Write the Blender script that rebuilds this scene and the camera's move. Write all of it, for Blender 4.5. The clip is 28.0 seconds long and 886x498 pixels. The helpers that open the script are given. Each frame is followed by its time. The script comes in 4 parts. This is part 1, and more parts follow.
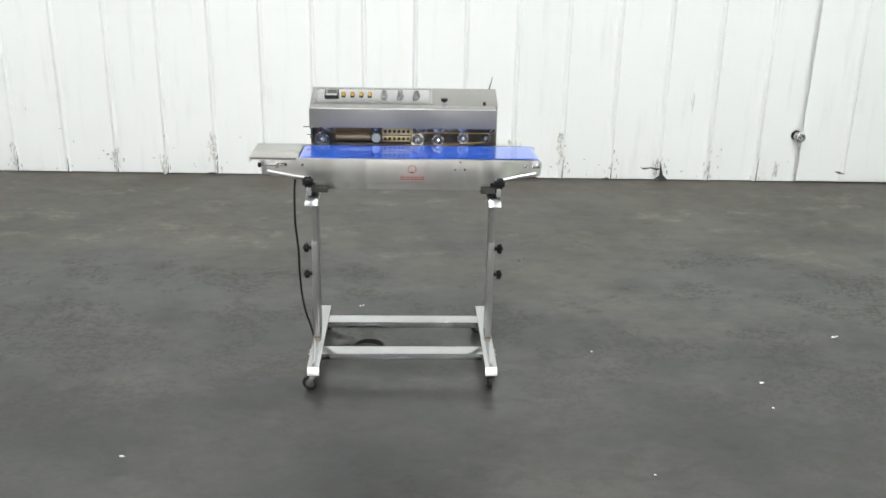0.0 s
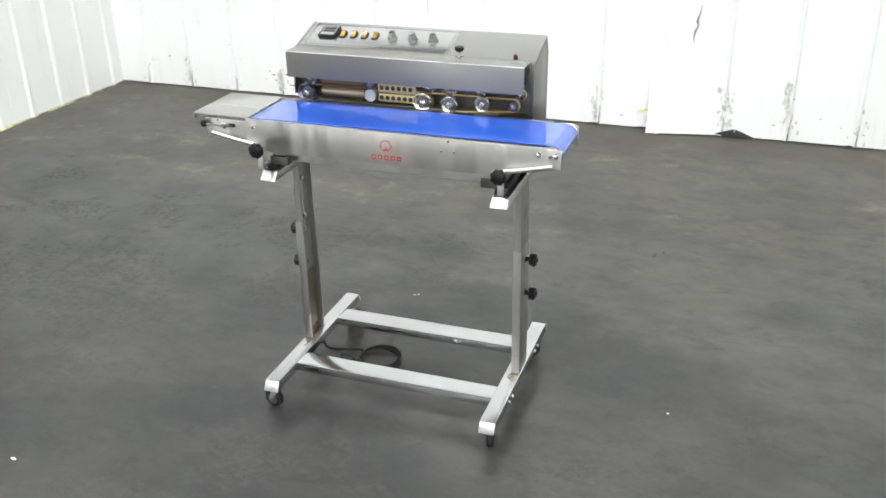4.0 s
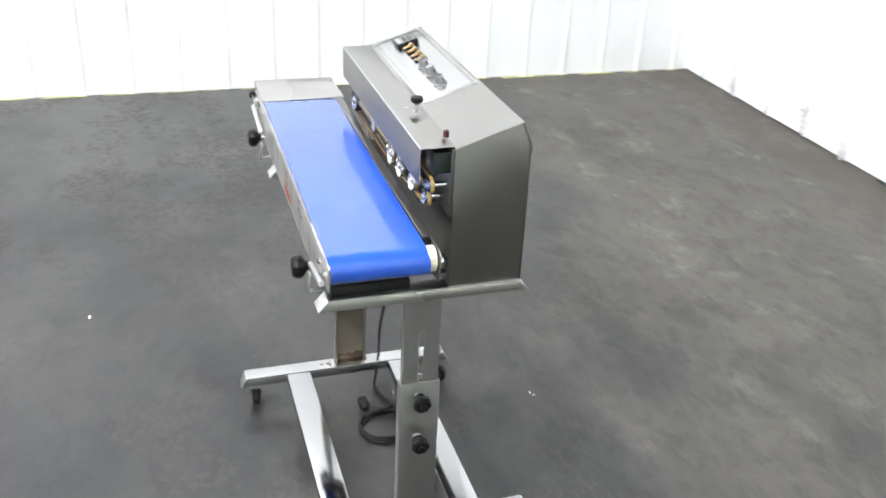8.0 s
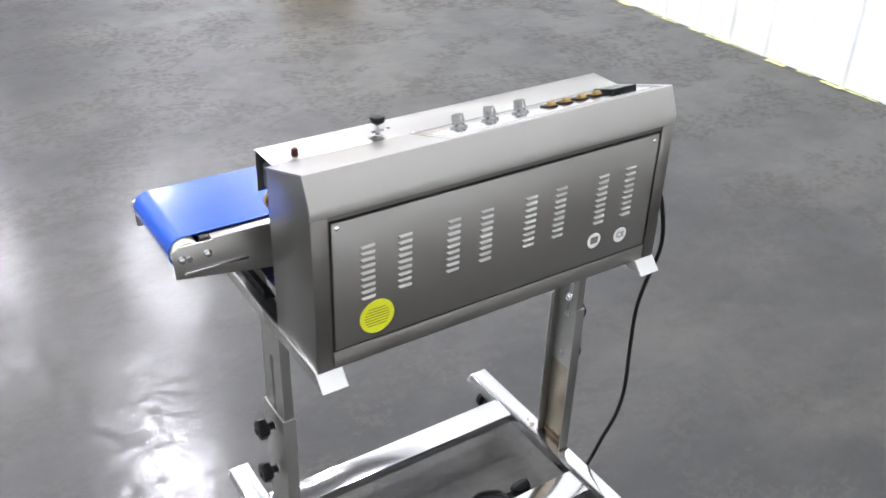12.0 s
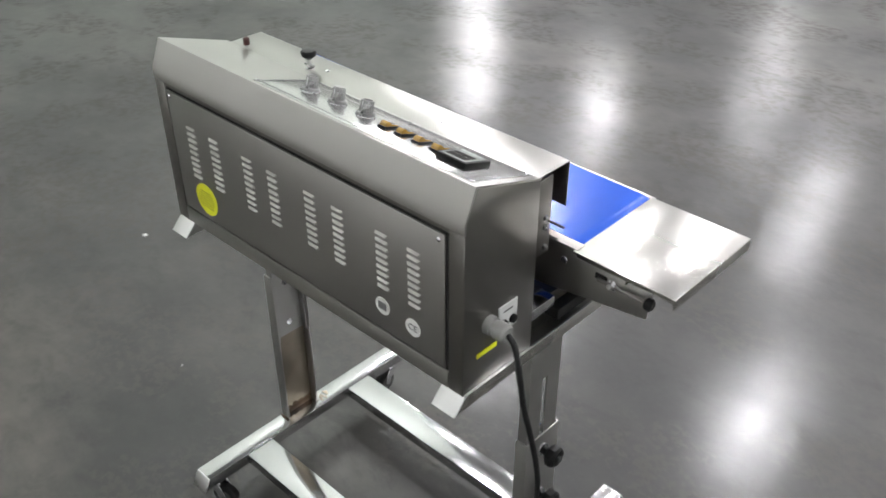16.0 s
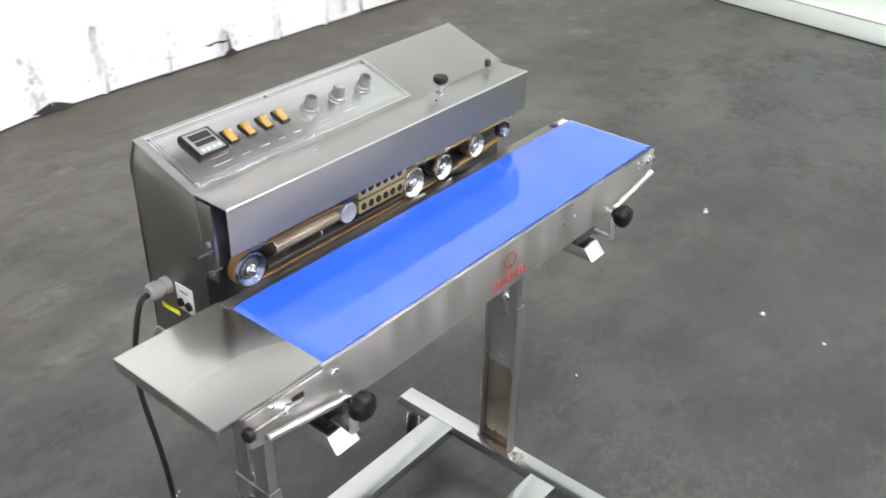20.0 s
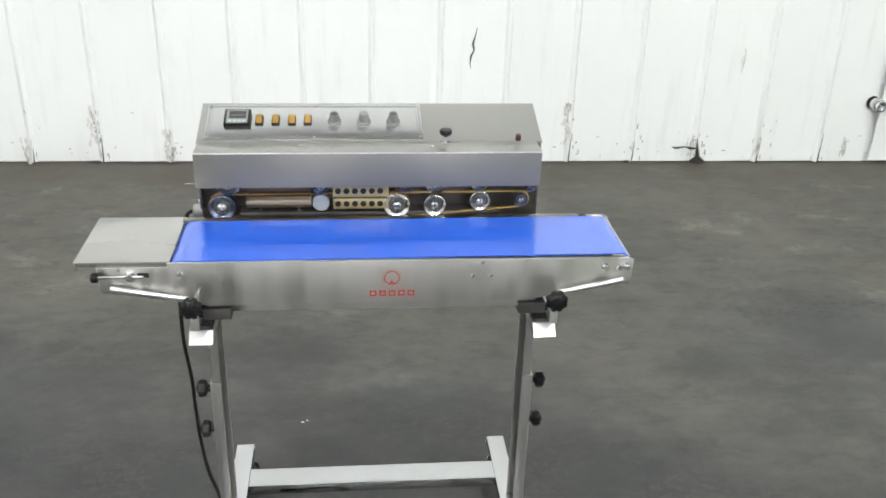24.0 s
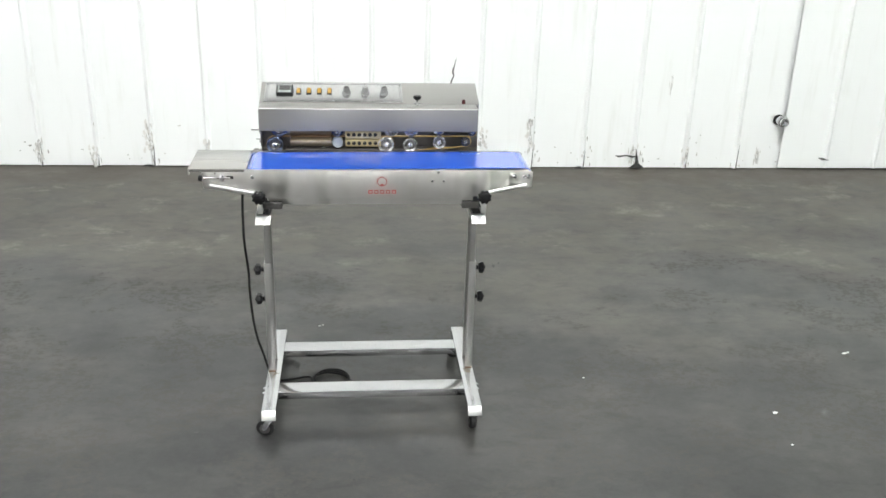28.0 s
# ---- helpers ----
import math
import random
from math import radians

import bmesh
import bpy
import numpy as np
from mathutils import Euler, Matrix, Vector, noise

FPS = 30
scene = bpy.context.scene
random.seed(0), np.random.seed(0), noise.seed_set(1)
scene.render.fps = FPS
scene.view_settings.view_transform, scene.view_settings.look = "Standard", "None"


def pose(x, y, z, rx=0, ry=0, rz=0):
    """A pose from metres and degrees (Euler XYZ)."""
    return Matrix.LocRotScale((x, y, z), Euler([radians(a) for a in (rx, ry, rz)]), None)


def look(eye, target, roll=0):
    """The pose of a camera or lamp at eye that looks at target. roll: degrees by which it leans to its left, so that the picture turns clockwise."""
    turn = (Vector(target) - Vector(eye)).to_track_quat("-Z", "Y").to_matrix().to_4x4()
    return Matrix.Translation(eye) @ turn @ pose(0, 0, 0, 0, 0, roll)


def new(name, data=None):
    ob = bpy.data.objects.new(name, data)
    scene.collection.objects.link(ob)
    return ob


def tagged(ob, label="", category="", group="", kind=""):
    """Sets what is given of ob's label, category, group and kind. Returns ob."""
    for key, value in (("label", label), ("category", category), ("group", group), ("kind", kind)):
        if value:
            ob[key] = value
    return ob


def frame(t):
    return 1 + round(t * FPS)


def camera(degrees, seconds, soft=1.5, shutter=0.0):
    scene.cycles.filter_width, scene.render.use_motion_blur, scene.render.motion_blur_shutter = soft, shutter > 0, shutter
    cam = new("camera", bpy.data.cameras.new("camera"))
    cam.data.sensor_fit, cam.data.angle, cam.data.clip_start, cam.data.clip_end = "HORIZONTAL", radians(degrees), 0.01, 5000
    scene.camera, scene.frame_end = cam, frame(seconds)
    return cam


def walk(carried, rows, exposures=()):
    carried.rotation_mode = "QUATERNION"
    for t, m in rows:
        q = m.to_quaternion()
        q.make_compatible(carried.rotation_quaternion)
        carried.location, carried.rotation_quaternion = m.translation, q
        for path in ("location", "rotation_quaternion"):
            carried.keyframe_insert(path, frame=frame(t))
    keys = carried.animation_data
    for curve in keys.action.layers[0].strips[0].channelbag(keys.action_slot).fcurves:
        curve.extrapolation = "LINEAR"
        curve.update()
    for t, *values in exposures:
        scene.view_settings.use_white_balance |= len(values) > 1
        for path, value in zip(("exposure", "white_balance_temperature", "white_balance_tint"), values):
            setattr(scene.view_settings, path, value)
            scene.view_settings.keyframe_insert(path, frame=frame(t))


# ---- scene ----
cam = camera(50.9, 28.0, soft=1.6, shutter=0.5)
PATH = [
    (0, (0.086, 0.106, 1.555), (0.135, 1.985, 0.872), 1.18),
    (0.5, (0.09, 0.167, 1.542), (0.149, 2.045, 0.858), 0.75),
    (1, (0.147, 0.292, 1.531), (0.195, 2.165, 0.831), 2.49),
    (1.5, (0.19, 0.457, 1.513), (0.195, 2.325, 0.797), 1.38),
    (2, (0.27, 0.61, 1.506), (0.237, 2.465, 0.758), 0.20),
    (2.5, (0.41, 0.732, 1.499), (0.19, 2.556, 0.709), -0.50),
    (3, (0.56, 0.887, 1.49), (0.178, 2.676, 0.682), -0.58),
    (3.5, (0.732, 0.999, 1.48), (0.229, 2.742, 0.639), -1.19),
    (5.5, (1.37, 1.658, 1.494), (0.271, 3.086, 0.626), 1.23),
    (6, (1.479, 1.869, 1.487), (0.237, 3.164, 0.603), 0.83),
    (6.5, (1.612, 2.105, 1.481), (0.223, 3.224, 0.576), 0.47),
    (7, (1.649, 2.33, 1.486), (0.185, 3.297, 0.526), 1.13),
    (7.5, (1.698, 2.573, 1.489), (0.119, 3.36, 0.545), 1.99),
    (8, (1.721, 2.809, 1.493), (0.031, 3.348, 0.57), 2.89),
    (8.5, (1.68, 3.054, 1.487), (-0.072, 3.295, 0.555), 2.46),
    (9, (1.662, 3.309, 1.496), (-0.101, 3.291, 0.551), 2.23),
    (9.5, (1.575, 3.544, 1.499), (-0.161, 3.267, 0.545), 2.20),
    (10, (1.48, 3.772, 1.509), (-0.205, 3.239, 0.573), 2.34),
    (10.5, (1.335, 3.98, 1.512), (-0.212, 3.157, 0.547), 1.82),
    (11, (1.147, 4.105, 1.509), (-0.233, 3.057, 0.51), 2.31),
    (11.5, (0.963, 4.256, 1.519), (-0.206, 2.999, 0.493), 3.15),
    (12, (0.76, 4.346, 1.497), (-0.174, 2.915, 0.458), 1.96),
    (12.5, (0.561, 4.406, 1.491), (-0.187, 2.872, 0.448), 3.07),
    (13, (0.363, 4.474, 1.497), (-0.067, 2.83, 0.442), 2.10),
    (13.5, (0.137, 4.459, 1.49), (0.007, 2.776, 0.417), 1.11),
    (15.5, (-0.731, 4.193, 1.492), (0.165, 2.78, 0.395), 0.81),
    (16, (-0.891, 4.032, 1.492), (0.265, 2.854, 0.362), -0.14),
    (16.5, (-1.03, 3.832, 1.493), (0.339, 2.871, 0.396), -0.43),
    (17, (-1.15, 3.619, 1.502), (0.383, 2.936, 0.414), 0.22),
    (17.5, (-1.177, 3.376, 1.491), (0.469, 3.021, 0.411), -0.09),
    (18, (-1.216, 3.132, 1.494), (0.493, 3.149, 0.454), -1.12),
    (18.5, (-1.204, 2.915, 1.494), (0.474, 3.258, 0.46), -1.62),
    (19, (-1.111, 2.736, 1.487), (0.48, 3.38, 0.46), -1.60),
    (19.5, (-1.01, 2.543, 1.492), (0.445, 3.432, 0.447), -0.64),
    (20, (-0.872, 2.37, 1.485), (0.435, 3.457, 0.431), 1.33),
    (20.5, (-0.679, 2.254, 1.469), (0.395, 3.594, 0.444), -0.01),
    (21, (-0.496, 2.119, 1.483), (0.307, 3.639, 0.461), -0.00),
    (21.5, (-0.313, 2.026, 1.488), (0.264, 3.651, 0.475), 1.04),
    (23.5, (0.057, 1.798, 1.486), (0.136, 3.57, 0.562), 2.64),
    (24, (0.015, 1.608, 1.491), (0.178, 3.408, 0.636), 1.73),
    (24.5, (0.005, 1.421, 1.519), (0.173, 3.249, 0.724), 1.18),
    (25, (0.016, 1.198, 1.519), (0.142, 3.059, 0.799), 1.96),
    (25.5, (0.001, 0.995, 1.532), (0.164, 2.865, 0.841), 2.04),
    (26, (-0.018, 0.829, 1.532), (0.136, 2.682, 0.795), 1.64),
    (26.5, (0.015, 0.678, 1.547), (0.174, 2.516, 0.774), 2.54),
    (27, (0.011, 0.593, 1.545), (0.179, 2.436, 0.787), 1.89),
    (27.5, (0.011, 0.571, 1.546), (0.177, 2.421, 0.805), 1.69),
    (28, (0.016, 0.572, 1.55), (0.178, 2.421, 0.808), 1.69),
]
EXPOSURES = [(0.0, 0.08, 6500, 6), (1.0, 0.1, 6500, 6), (2.0, 0.15, 6500, 6), (3.0, 0.27, 6500, 6), (6.0, 0.54, 6350, 9), (8.0, 0.66, 6300, 11), (9.5, 0.58, 6250, 12), (11.0, 0.62, 6200, 13),
             (13.0, 0.37, 6300, 13), (16.0, 0.06, 6500, 10), (18.5, 0.25, 6550, 15), (20.0, 0.5, 6400, 13), (21.5, 0.22, 6450, 9), (24.0, 0.15, 6500, 6), (25.0, -0.05, 6500, 6), (26.5, 0.08, 6500, 6), (28.0, 0.26, 6500, 6)]
walk(cam, [(t, look(eye, target, roll)) for t, eye, target, roll in PATH], EXPOSURES)

# ---- light: high-bay lamps under the roof, a dim hall round them ----
K = 1.09  # metres in one unit of the plan below
LAMP_Z = 5.05
# first row is out of view, added at even spacing to light the machine
LAMPS = [(-1.0, 1.3), (1.6, 1.3),
         (-0.75, -2.9), (1.53, -2.9), (4.15, -2.6),
         (-1.75, -6.3), (0.22, -7.0), (3.0, -6.95), (6.4, -6.9), (8.9, -7.05),
         (0.41, -11.8), (5.2, -9.9), (11.7, -10.1), (4.8, -16.25)]
LAMP_GLOW = 205.0
world = bpy.data.worlds.new("hall_air")
scene.world = world
world.use_nodes = True
world.node_tree.nodes["Background"].inputs[0].default_value = (0.9, 0.95, 1.0, 1)
world.node_tree.nodes["Background"].inputs[1].default_value = 0.015


# ---- materials ----
def nodes_of(name):
    m = bpy.data.materials.new(name)
    m.use_nodes = True
    t = m.node_tree
    return m, t, t.nodes["Principled BSDF"]


def link(t, a, b):
    t.links.new(a, b)


def coords(t, scale=(1, 1, 1), kind="Object"):
    tc, mp = t.nodes.new("ShaderNodeTexCoord"), t.nodes.new("ShaderNodeMapping")
    mp.inputs["Scale"].default_value = scale
    link(t, tc.outputs[kind], mp.inputs["Vector"])
    return mp.outputs["Vector"]


def grain(t, vec, scale, detail=4.0, rough=0.55):
    n = t.nodes.new("ShaderNodeTexNoise")
    n.inputs["Scale"].default_value, n.inputs["Detail"].default_value, n.inputs["Roughness"].default_value = scale, detail, rough
    link(t, vec, n.inputs["Vector"])
    return n.outputs["Fac"]


def span(t, fac, a0, a1, b0, b1):
    n = t.nodes.new("ShaderNodeMapRange")
    n.interpolation_type = "SMOOTHSTEP"
    for key, v in (("From Min", a0), ("From Max", a1), ("To Min", b0), ("To Max", b1)):
        n.inputs[key].default_value = v
    link(t, fac, n.inputs["Value"])
    return n.outputs["Result"]


def blend(t, fac, a, b):
    n = t.nodes.new("ShaderNodeMix")
    n.data_type = "RGBA"
    link(t, fac, n.inputs["Factor"])
    for slot, v in ((6, a), (7, b)):
        if isinstance(v, tuple):
            n.inputs[slot].default_value = (*v, 1)
        else:
            link(t, v, n.inputs[slot])
    return n.outputs[2]


def relief(t, p, fac, strength, distance=0.002):
    b = t.nodes.new("ShaderNodeBump")
    b.inputs["Strength"].default_value, b.inputs["Distance"].default_value = strength, distance
    link(t, fac, b.inputs["Height"])
    link(t, b.outputs["Normal"], p.inputs["Normal"])


def plain(name, colour, rough=0.5, metal=0.0, vary=0.12, scale=60.0, bump=0.0, coat=0.0, spec=0.5):
    m, t, p = nodes_of(name)
    vec = coords(t)
    fine, wide = grain(t, vec, scale), grain(t, vec, scale / 9)
    dark = tuple(c * (1 - vary) for c in colour)
    light = tuple(min(1.0, c * (1 + vary)) for c in colour)
    link(t, blend(t, span(t, wide, 0.3, 0.7, 0, 1), dark, light), p.inputs["Base Color"])
    link(t, span(t, fine, 0.3, 0.7, rough * 0.85, min(1, rough * 1.15)), p.inputs["Roughness"])
    p.inputs["Metallic"].default_value = metal
    p.inputs["Coat Weight"].default_value = coat
    p.inputs["Specular IOR Level"].default_value = spec
    if bump:
        relief(t, p, fine, bump)
    return m


def brushed(name, colour, rough, smudge=0.06, around="", pull=0.0, wavy=0.0):
    """Brushed sheet steel: gloss drawn out across the grain, with soft hand marks in it."""
    m, t, p = nodes_of(name)
    wide = grain(t, coords(t), 2.2, 1.0, 0.5)
    worn = tuple(c * (1 - 1.6 * smudge) for c in colour)
    link(t, blend(t, span(t, wide, 0.3, 0.7, 0, 1), colour, worn), p.inputs["Base Color"])
    link(t, span(t, wide, 0.25, 0.75, rough - 0.03, rough + 0.05), p.inputs["Roughness"])
    p.inputs["Metallic"].default_value = 1.0
    if around:
        tan = t.nodes.new("ShaderNodeTangent")
        tan.direction_type, tan.axis = "RADIAL", around
        link(t, tan.outputs[0], p.inputs["Tangent"])
        p.inputs["Anisotropic"].default_value = pull
    if wavy:
        relief(t, p, grain(t, coords(t, (5.5, 1, 0.4)), 1.0, 2, 0.5), wavy, 0.12)
    return m


# One steel: front plate copy lightened, ends and cover front darkened as light falls.
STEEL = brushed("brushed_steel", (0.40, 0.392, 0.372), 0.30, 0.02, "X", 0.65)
COVER_SHADED = brushed("cover_steel_shaded", (0.21, 0.206, 0.20), 0.44, 0.04, "X", 0.9)
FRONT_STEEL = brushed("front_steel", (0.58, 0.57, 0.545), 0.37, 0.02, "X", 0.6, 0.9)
PLATE = brushed("panel_plate", (0.58, 0.575, 0.57), 0.22, 0.02, "X", 0.4)
BACK_STEEL = brushed("back_steel", (0.36, 0.35, 0.335), 0.37, 0.02, "X", 0.35)
# lighter steel; on folds, lips and sloping caps it paints in the glint
EDGE = brushed("bright_edge", (0.68, 0.68, 0.67), 0.30, 0.02)
STEEL_SHADED = brushed("brushed_steel_shaded", (0.25, 0.24, 0.228), 0.33, 0.04, "Z", 0.4)
STEEL_TRAY = brushed("brushed_steel_tray", (0.52, 0.51, 0.485), 0.26, 0.015, "X", 0.5)
TUBE = brushed("polished_tube", (0.57, 0.57, 0.575), 0.13, 0.06)
CHANNEL = brushed("column_steel", (0.46, 0.455, 0.44), 0.36, 0.08)
DARK_STEEL = plain("dark_steel", (0.13, 0.125, 0.12), 0.42, 0.8, 0.25, 90)
CHROME = plain("chrome", (0.80, 0.80, 0.82), 0.10, 1.0, 0.05, 90)
BRASS_STEEL = plain("heat_stained_steel", (0.36, 0.30, 0.215), 0.40, 0.8, 0.20, 16)
# darker copy for the upper sealing bar, which gets less light
BAR_SHADED = plain("bar_steel_shaded", (0.13, 0.095, 0.06), 0.48, 0.8, 0.25, 20)
BEIGE_METAL = plain("anodised_beige", (0.42, 0.35, 0.19), 0.38, 0.6, 0.08, 40)
BLACK = plain("black_plastic", (0.006, 0.006, 0.0065), 0.36, 0, 0.2, 80, spec=0.22)
RUBBER = plain("black_rubber", (0.012, 0.012, 0.012), 0.55, 0, 0.25, 80, spec=0.25)
# colour for the shade inside holes and slots, laid on as flat pieces
VOID = plain("hole_dark", (0.01, 0.009, 0.008), 0.8)
GREY_KNOB = plain("knob_silver", (0.28, 0.28, 0.28), 0.30, 0.85, 0.10, 40)
AMBER = plain("amber_plastic", (0.34, 0.205, 0.05), 0.12, 0, 0.2, 40, coat=1.0)
RED_CAP = plain("dark_red_plastic", (0.045, 0.008, 0.007), 0.35)
BAND = plain("brown_band", (0.20, 0.115, 0.045), 0.42, 0, 0.2, 140)
MILKY = plain("milky_silicone", (0.25, 0.27, 0.30), 0.42, 0, 0.10, 60)
CREAM = plain("cream_nylon", (0.72, 0.68, 0.52), 0.4, 0, 0.06, 70)
RED_PRINT = plain("red_print", (0.36, 0.035, 0.025), 0.5, 0, 0.12, 60)
GREY_PRINT = plain("grey_print", (0.16, 0.16, 0.16), 0.6)
PALE_PRINT = plain("pale_print", (0.34, 0.34, 0.335), 0.5)
LCD = plain("display_grey", (0.030, 0.026, 0.026), 0.12)
PALE_BUTTON = plain("pale_button", (0.42, 0.46, 0.44), 0.5)
WHITE_PLASTIC = plain("white_plastic", (0.62, 0.63, 0.62), 0.4, 0, 0.06, 80)
GLAND = plain("grey_gland", (0.27, 0.27, 0.26), 0.4, 0.2, 0.08, 80)
YELLOW = plain("yellow_sticker", (0.70, 0.72, 0.02), 0.5, 0, 0.06, 60)
PAPER = plain("pale_sticker", (0.68, 0.68, 0.66), 0.5)
RUST = plain("rusty_weld", (0.11, 0.072, 0.045), 0.75, 0.1, 0.45, 120, 0.2)
OCHRE = plain("ochre_plastic", (0.55, 0.36, 0.05), 0.5, 0, 0.1, 8)
CEILING_MAT = plain("roof_sheet", (0.15, 0.15, 0.15), 0.6, 0, 0.1, 3)
SCUFF = plain("scuff_grey", (0.40, 0.385, 0.35), 0.8, 0, 0.4, 60)
DARK_SCUFF_GAP = plain("scuff_gap_dark", (0.035, 0.035, 0.033), 0.7, 0, 0.3, 60)
YELLOW_PAINT = plain("old_yellow_paint", (0.78, 0.76, 0.32), 0.6, 0, 0.2, 30)
STAIN = plain("brown_stain", (0.27, 0.232, 0.18), 0.38, 0.8, 0.38, 40)
CHIP = plain("white_paint_chip", (0.75, 0.75, 0.73), 0.6)

BELT_BLUE, bt, bp = nodes_of("blue_belt")
bv = coords(bt)
link(bt, blend(bt, span(bt, grain(bt, bv, 9, 5), 0.3, 0.7, 0, 1), (0.021, 0.090, 0.50), (0.026, 0.104, 0.56)), bp.inputs["Base Color"])
link(bt, span(bt, grain(bt, bv, 11, 3), 0.3, 0.7, 0.16, 0.22), bp.inputs["Roughness"])
bp.inputs["Specular IOR Level"].default_value = 0.2
bp.inputs["Coat Weight"].default_value = 1.0
bp.inputs["Coat IOR"].default_value = 1.62
bp.inputs["Coat Roughness"].default_value = 0.03


def painted_sheet(name, colour):
    """White painted metal siding with faint grime that runs down it and small chips."""
    m, t, p = nodes_of(name)
    runs = grain(t, coords(t, (9, 9, 0.8)), 1.6, 6, 0.65)
    cloud = grain(t, coords(t), 2.3, 5, 0.6)
    spots = grain(t, coords(t, (1, 1, 0.5)), 26, 5, 0.7)
    grime = tuple(c * f for c, f in zip(colour, (0.80, 0.79, 0.75)))
    col = blend(t, span(t, runs, 0.52, 0.8, 0, 0.55), colour, grime)
    col = blend(t, span(t, cloud, 0.58, 0.85, 0, 0.3), col, grime)
    col = blend(t, span(t, spots, 0.74, 0.80, 0, 0.5), col, (0.33, 0.31, 0.27))
    link(t, col, p.inputs["Base Color"])
    link(t, span(t, cloud, 0.3, 0.7, 0.42, 0.6), p.inputs["Roughness"])
    relief(t, p, grain(t, coords(t), 5, 3), 0.12, 0.01)
    return m


WALL_WHITE = painted_sheet("painted_siding", (0.87, 0.88, 0.87))
HALL_WALL_DIM = painted_sheet("hall_wall_dim", (0.34, 0.35, 0.34))
WALL_PALE = painted_sheet("painted_wall_pale", (0.76, 0.82, 0.75))


def times(t, a, b):
    n = t.nodes.new("ShaderNodeMath")
    n.operation = "MULTIPLY"
    for k, v in enumerate((a, b)):
        if isinstance(v, float):
            n.inputs[k].default_value = v
        else:
            link(t, v, n.inputs[k])
    return n.outputs[0]


def plus(t, a, b):
    n = t.nodes.new("ShaderNodeMath")
    n.operation = "ADD"
    for k, v in enumerate((a, b)):
        if isinstance(v, float):
            n.inputs[k].default_value = v
        else:
            link(t, v, n.inputs[k])
    return n.outputs[0]


def concrete():
    """Dark sealed concrete: glossy and pitted in the open, bare, dusty and scuffed towards the siding."""
    m, t, p = nodes_of("sealed_concrete")
    vec = coords(t)
    wide, mid, fine = grain(t, vec, 0.5, 5, 0.55), grain(t, vec, 2.6, 8, 0.66), grain(t, vec, 70, 4, 0.6)
    drag = grain(t, coords(t, (0.9, 1.35, 1)), 1.5, 8, 0.64)
    scuffs = t.nodes.new("ShaderNodeTexNoise")
    for key, v in (("Scale", 8.5), ("Detail", 8.0), ("Roughness", 0.7), ("Distortion", 0.5)):
        scuffs.inputs[key].default_value = v
    link(t, coords(t, (1, 1.7, 1)), scuffs.inputs["Vector"])
    scuffs = scuffs.outputs["Fac"]
    smears = t.nodes.new("ShaderNodeTexNoise")
    for key, v in (("Scale", 4.2), ("Detail", 10.0), ("Roughness", 0.72), ("Distortion", 0.15)):
        smears.inputs[key].default_value = v
    link(t, coords(t, (0.85, 1.15, 1)), smears.inputs["Vector"])
    smears = smears.outputs["Fac"]
    spread = grain(t, coords(t, (1, 1.2, 1)), 3.2, 4, 0.6)
    chips = grain(t, coords(t, (1, 1.25, 1)), 44, 5, 0.68)
    specks = grain(t, coords(t, (1, 1.3, 1)), 26, 5, 0.68)
    col = blend(t, span(t, wide, 0.25, 0.75, 0, 1), (0.024, 0.0245, 0.0245), (0.036, 0.036, 0.034))
    col = blend(t, span(t, drag, 0.36, 0.70, 0, 0.60), col, (0.072, 0.068, 0.061))
    col = blend(t, span(t, mid, 0.40, 0.74, 0, 0.50), col, (0.019, 0.019, 0.019))
    col = blend(t, span(t, scuffs, 0.46, 0.68, 0, 0.50), col, (0.017, 0.017, 0.017))
    col = blend(t, span(t, smears, 0.54, 0.74, 0, 0.30), col, (0.080, 0.076, 0.067))
    col = blend(t, span(t, specks, 0.58, 0.80, 0, 0.24), col, (0.014, 0.013, 0.012))
    col = blend(t, span(t, fine, 0.40, 0.85, 0, 0.10), col, (0.08, 0.08, 0.075))
    # bare, dusty strip along the siding, with a ragged edge
    sep, geo = t.nodes.new("ShaderNodeSeparateXYZ"), t.nodes.new("ShaderNodeNewGeometry")
    link(t, geo.outputs["Position"], sep.inputs[0])
    edge = plus(t, sep.outputs["Y"], span(t, drag, 0.25, 0.75, -0.7, 0.7))
    bare = span(t, edge, 3.3, 5.2, 0, 1)
    worn = times(t, bare, span(t, scuffs, 0.34, 0.66, 0.90, 0.40))
    col = blend(t, worn, col, (0.125, 0.116, 0.099))
    pale = times(t, span(t, edge, 4.0, 4.9, 0, 1), span(t, smears, 0.52, 0.66, 0, 0.56))
    col = blend(t, times(t, pale, span(t, scuffs, 0.40, 0.60, 0.15, 1.0)), col, (0.225, 0.215, 0.180))
    # darker brown margin with a ragged edge, right along the wall foot
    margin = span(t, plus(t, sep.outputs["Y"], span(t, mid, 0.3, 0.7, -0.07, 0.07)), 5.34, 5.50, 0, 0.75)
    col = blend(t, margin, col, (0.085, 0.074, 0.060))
    # the seal: continuous, thinner in clouds, gone in clumps of small pits
    seal = times(t, span(t, mid, 0.36, 0.66, 0.50, 0.38), span(t, worn, 0.0, 0.55, 1.0, 0.12))
    clump = times(t, span(t, spread, 0.44, 0.60, 0, 1), span(t, worn, 0.0, 0.4, 1.0, 0.0))
    holes = span(t, times(t, clump, span(t, chips, 0.49, 0.56, 0, 1)), 0.15, 0.6, 0, 1)
    link(t, blend(t, times(t, holes, 0.41), col, (0.105, 0.100, 0.092)), p.inputs["Base Color"])
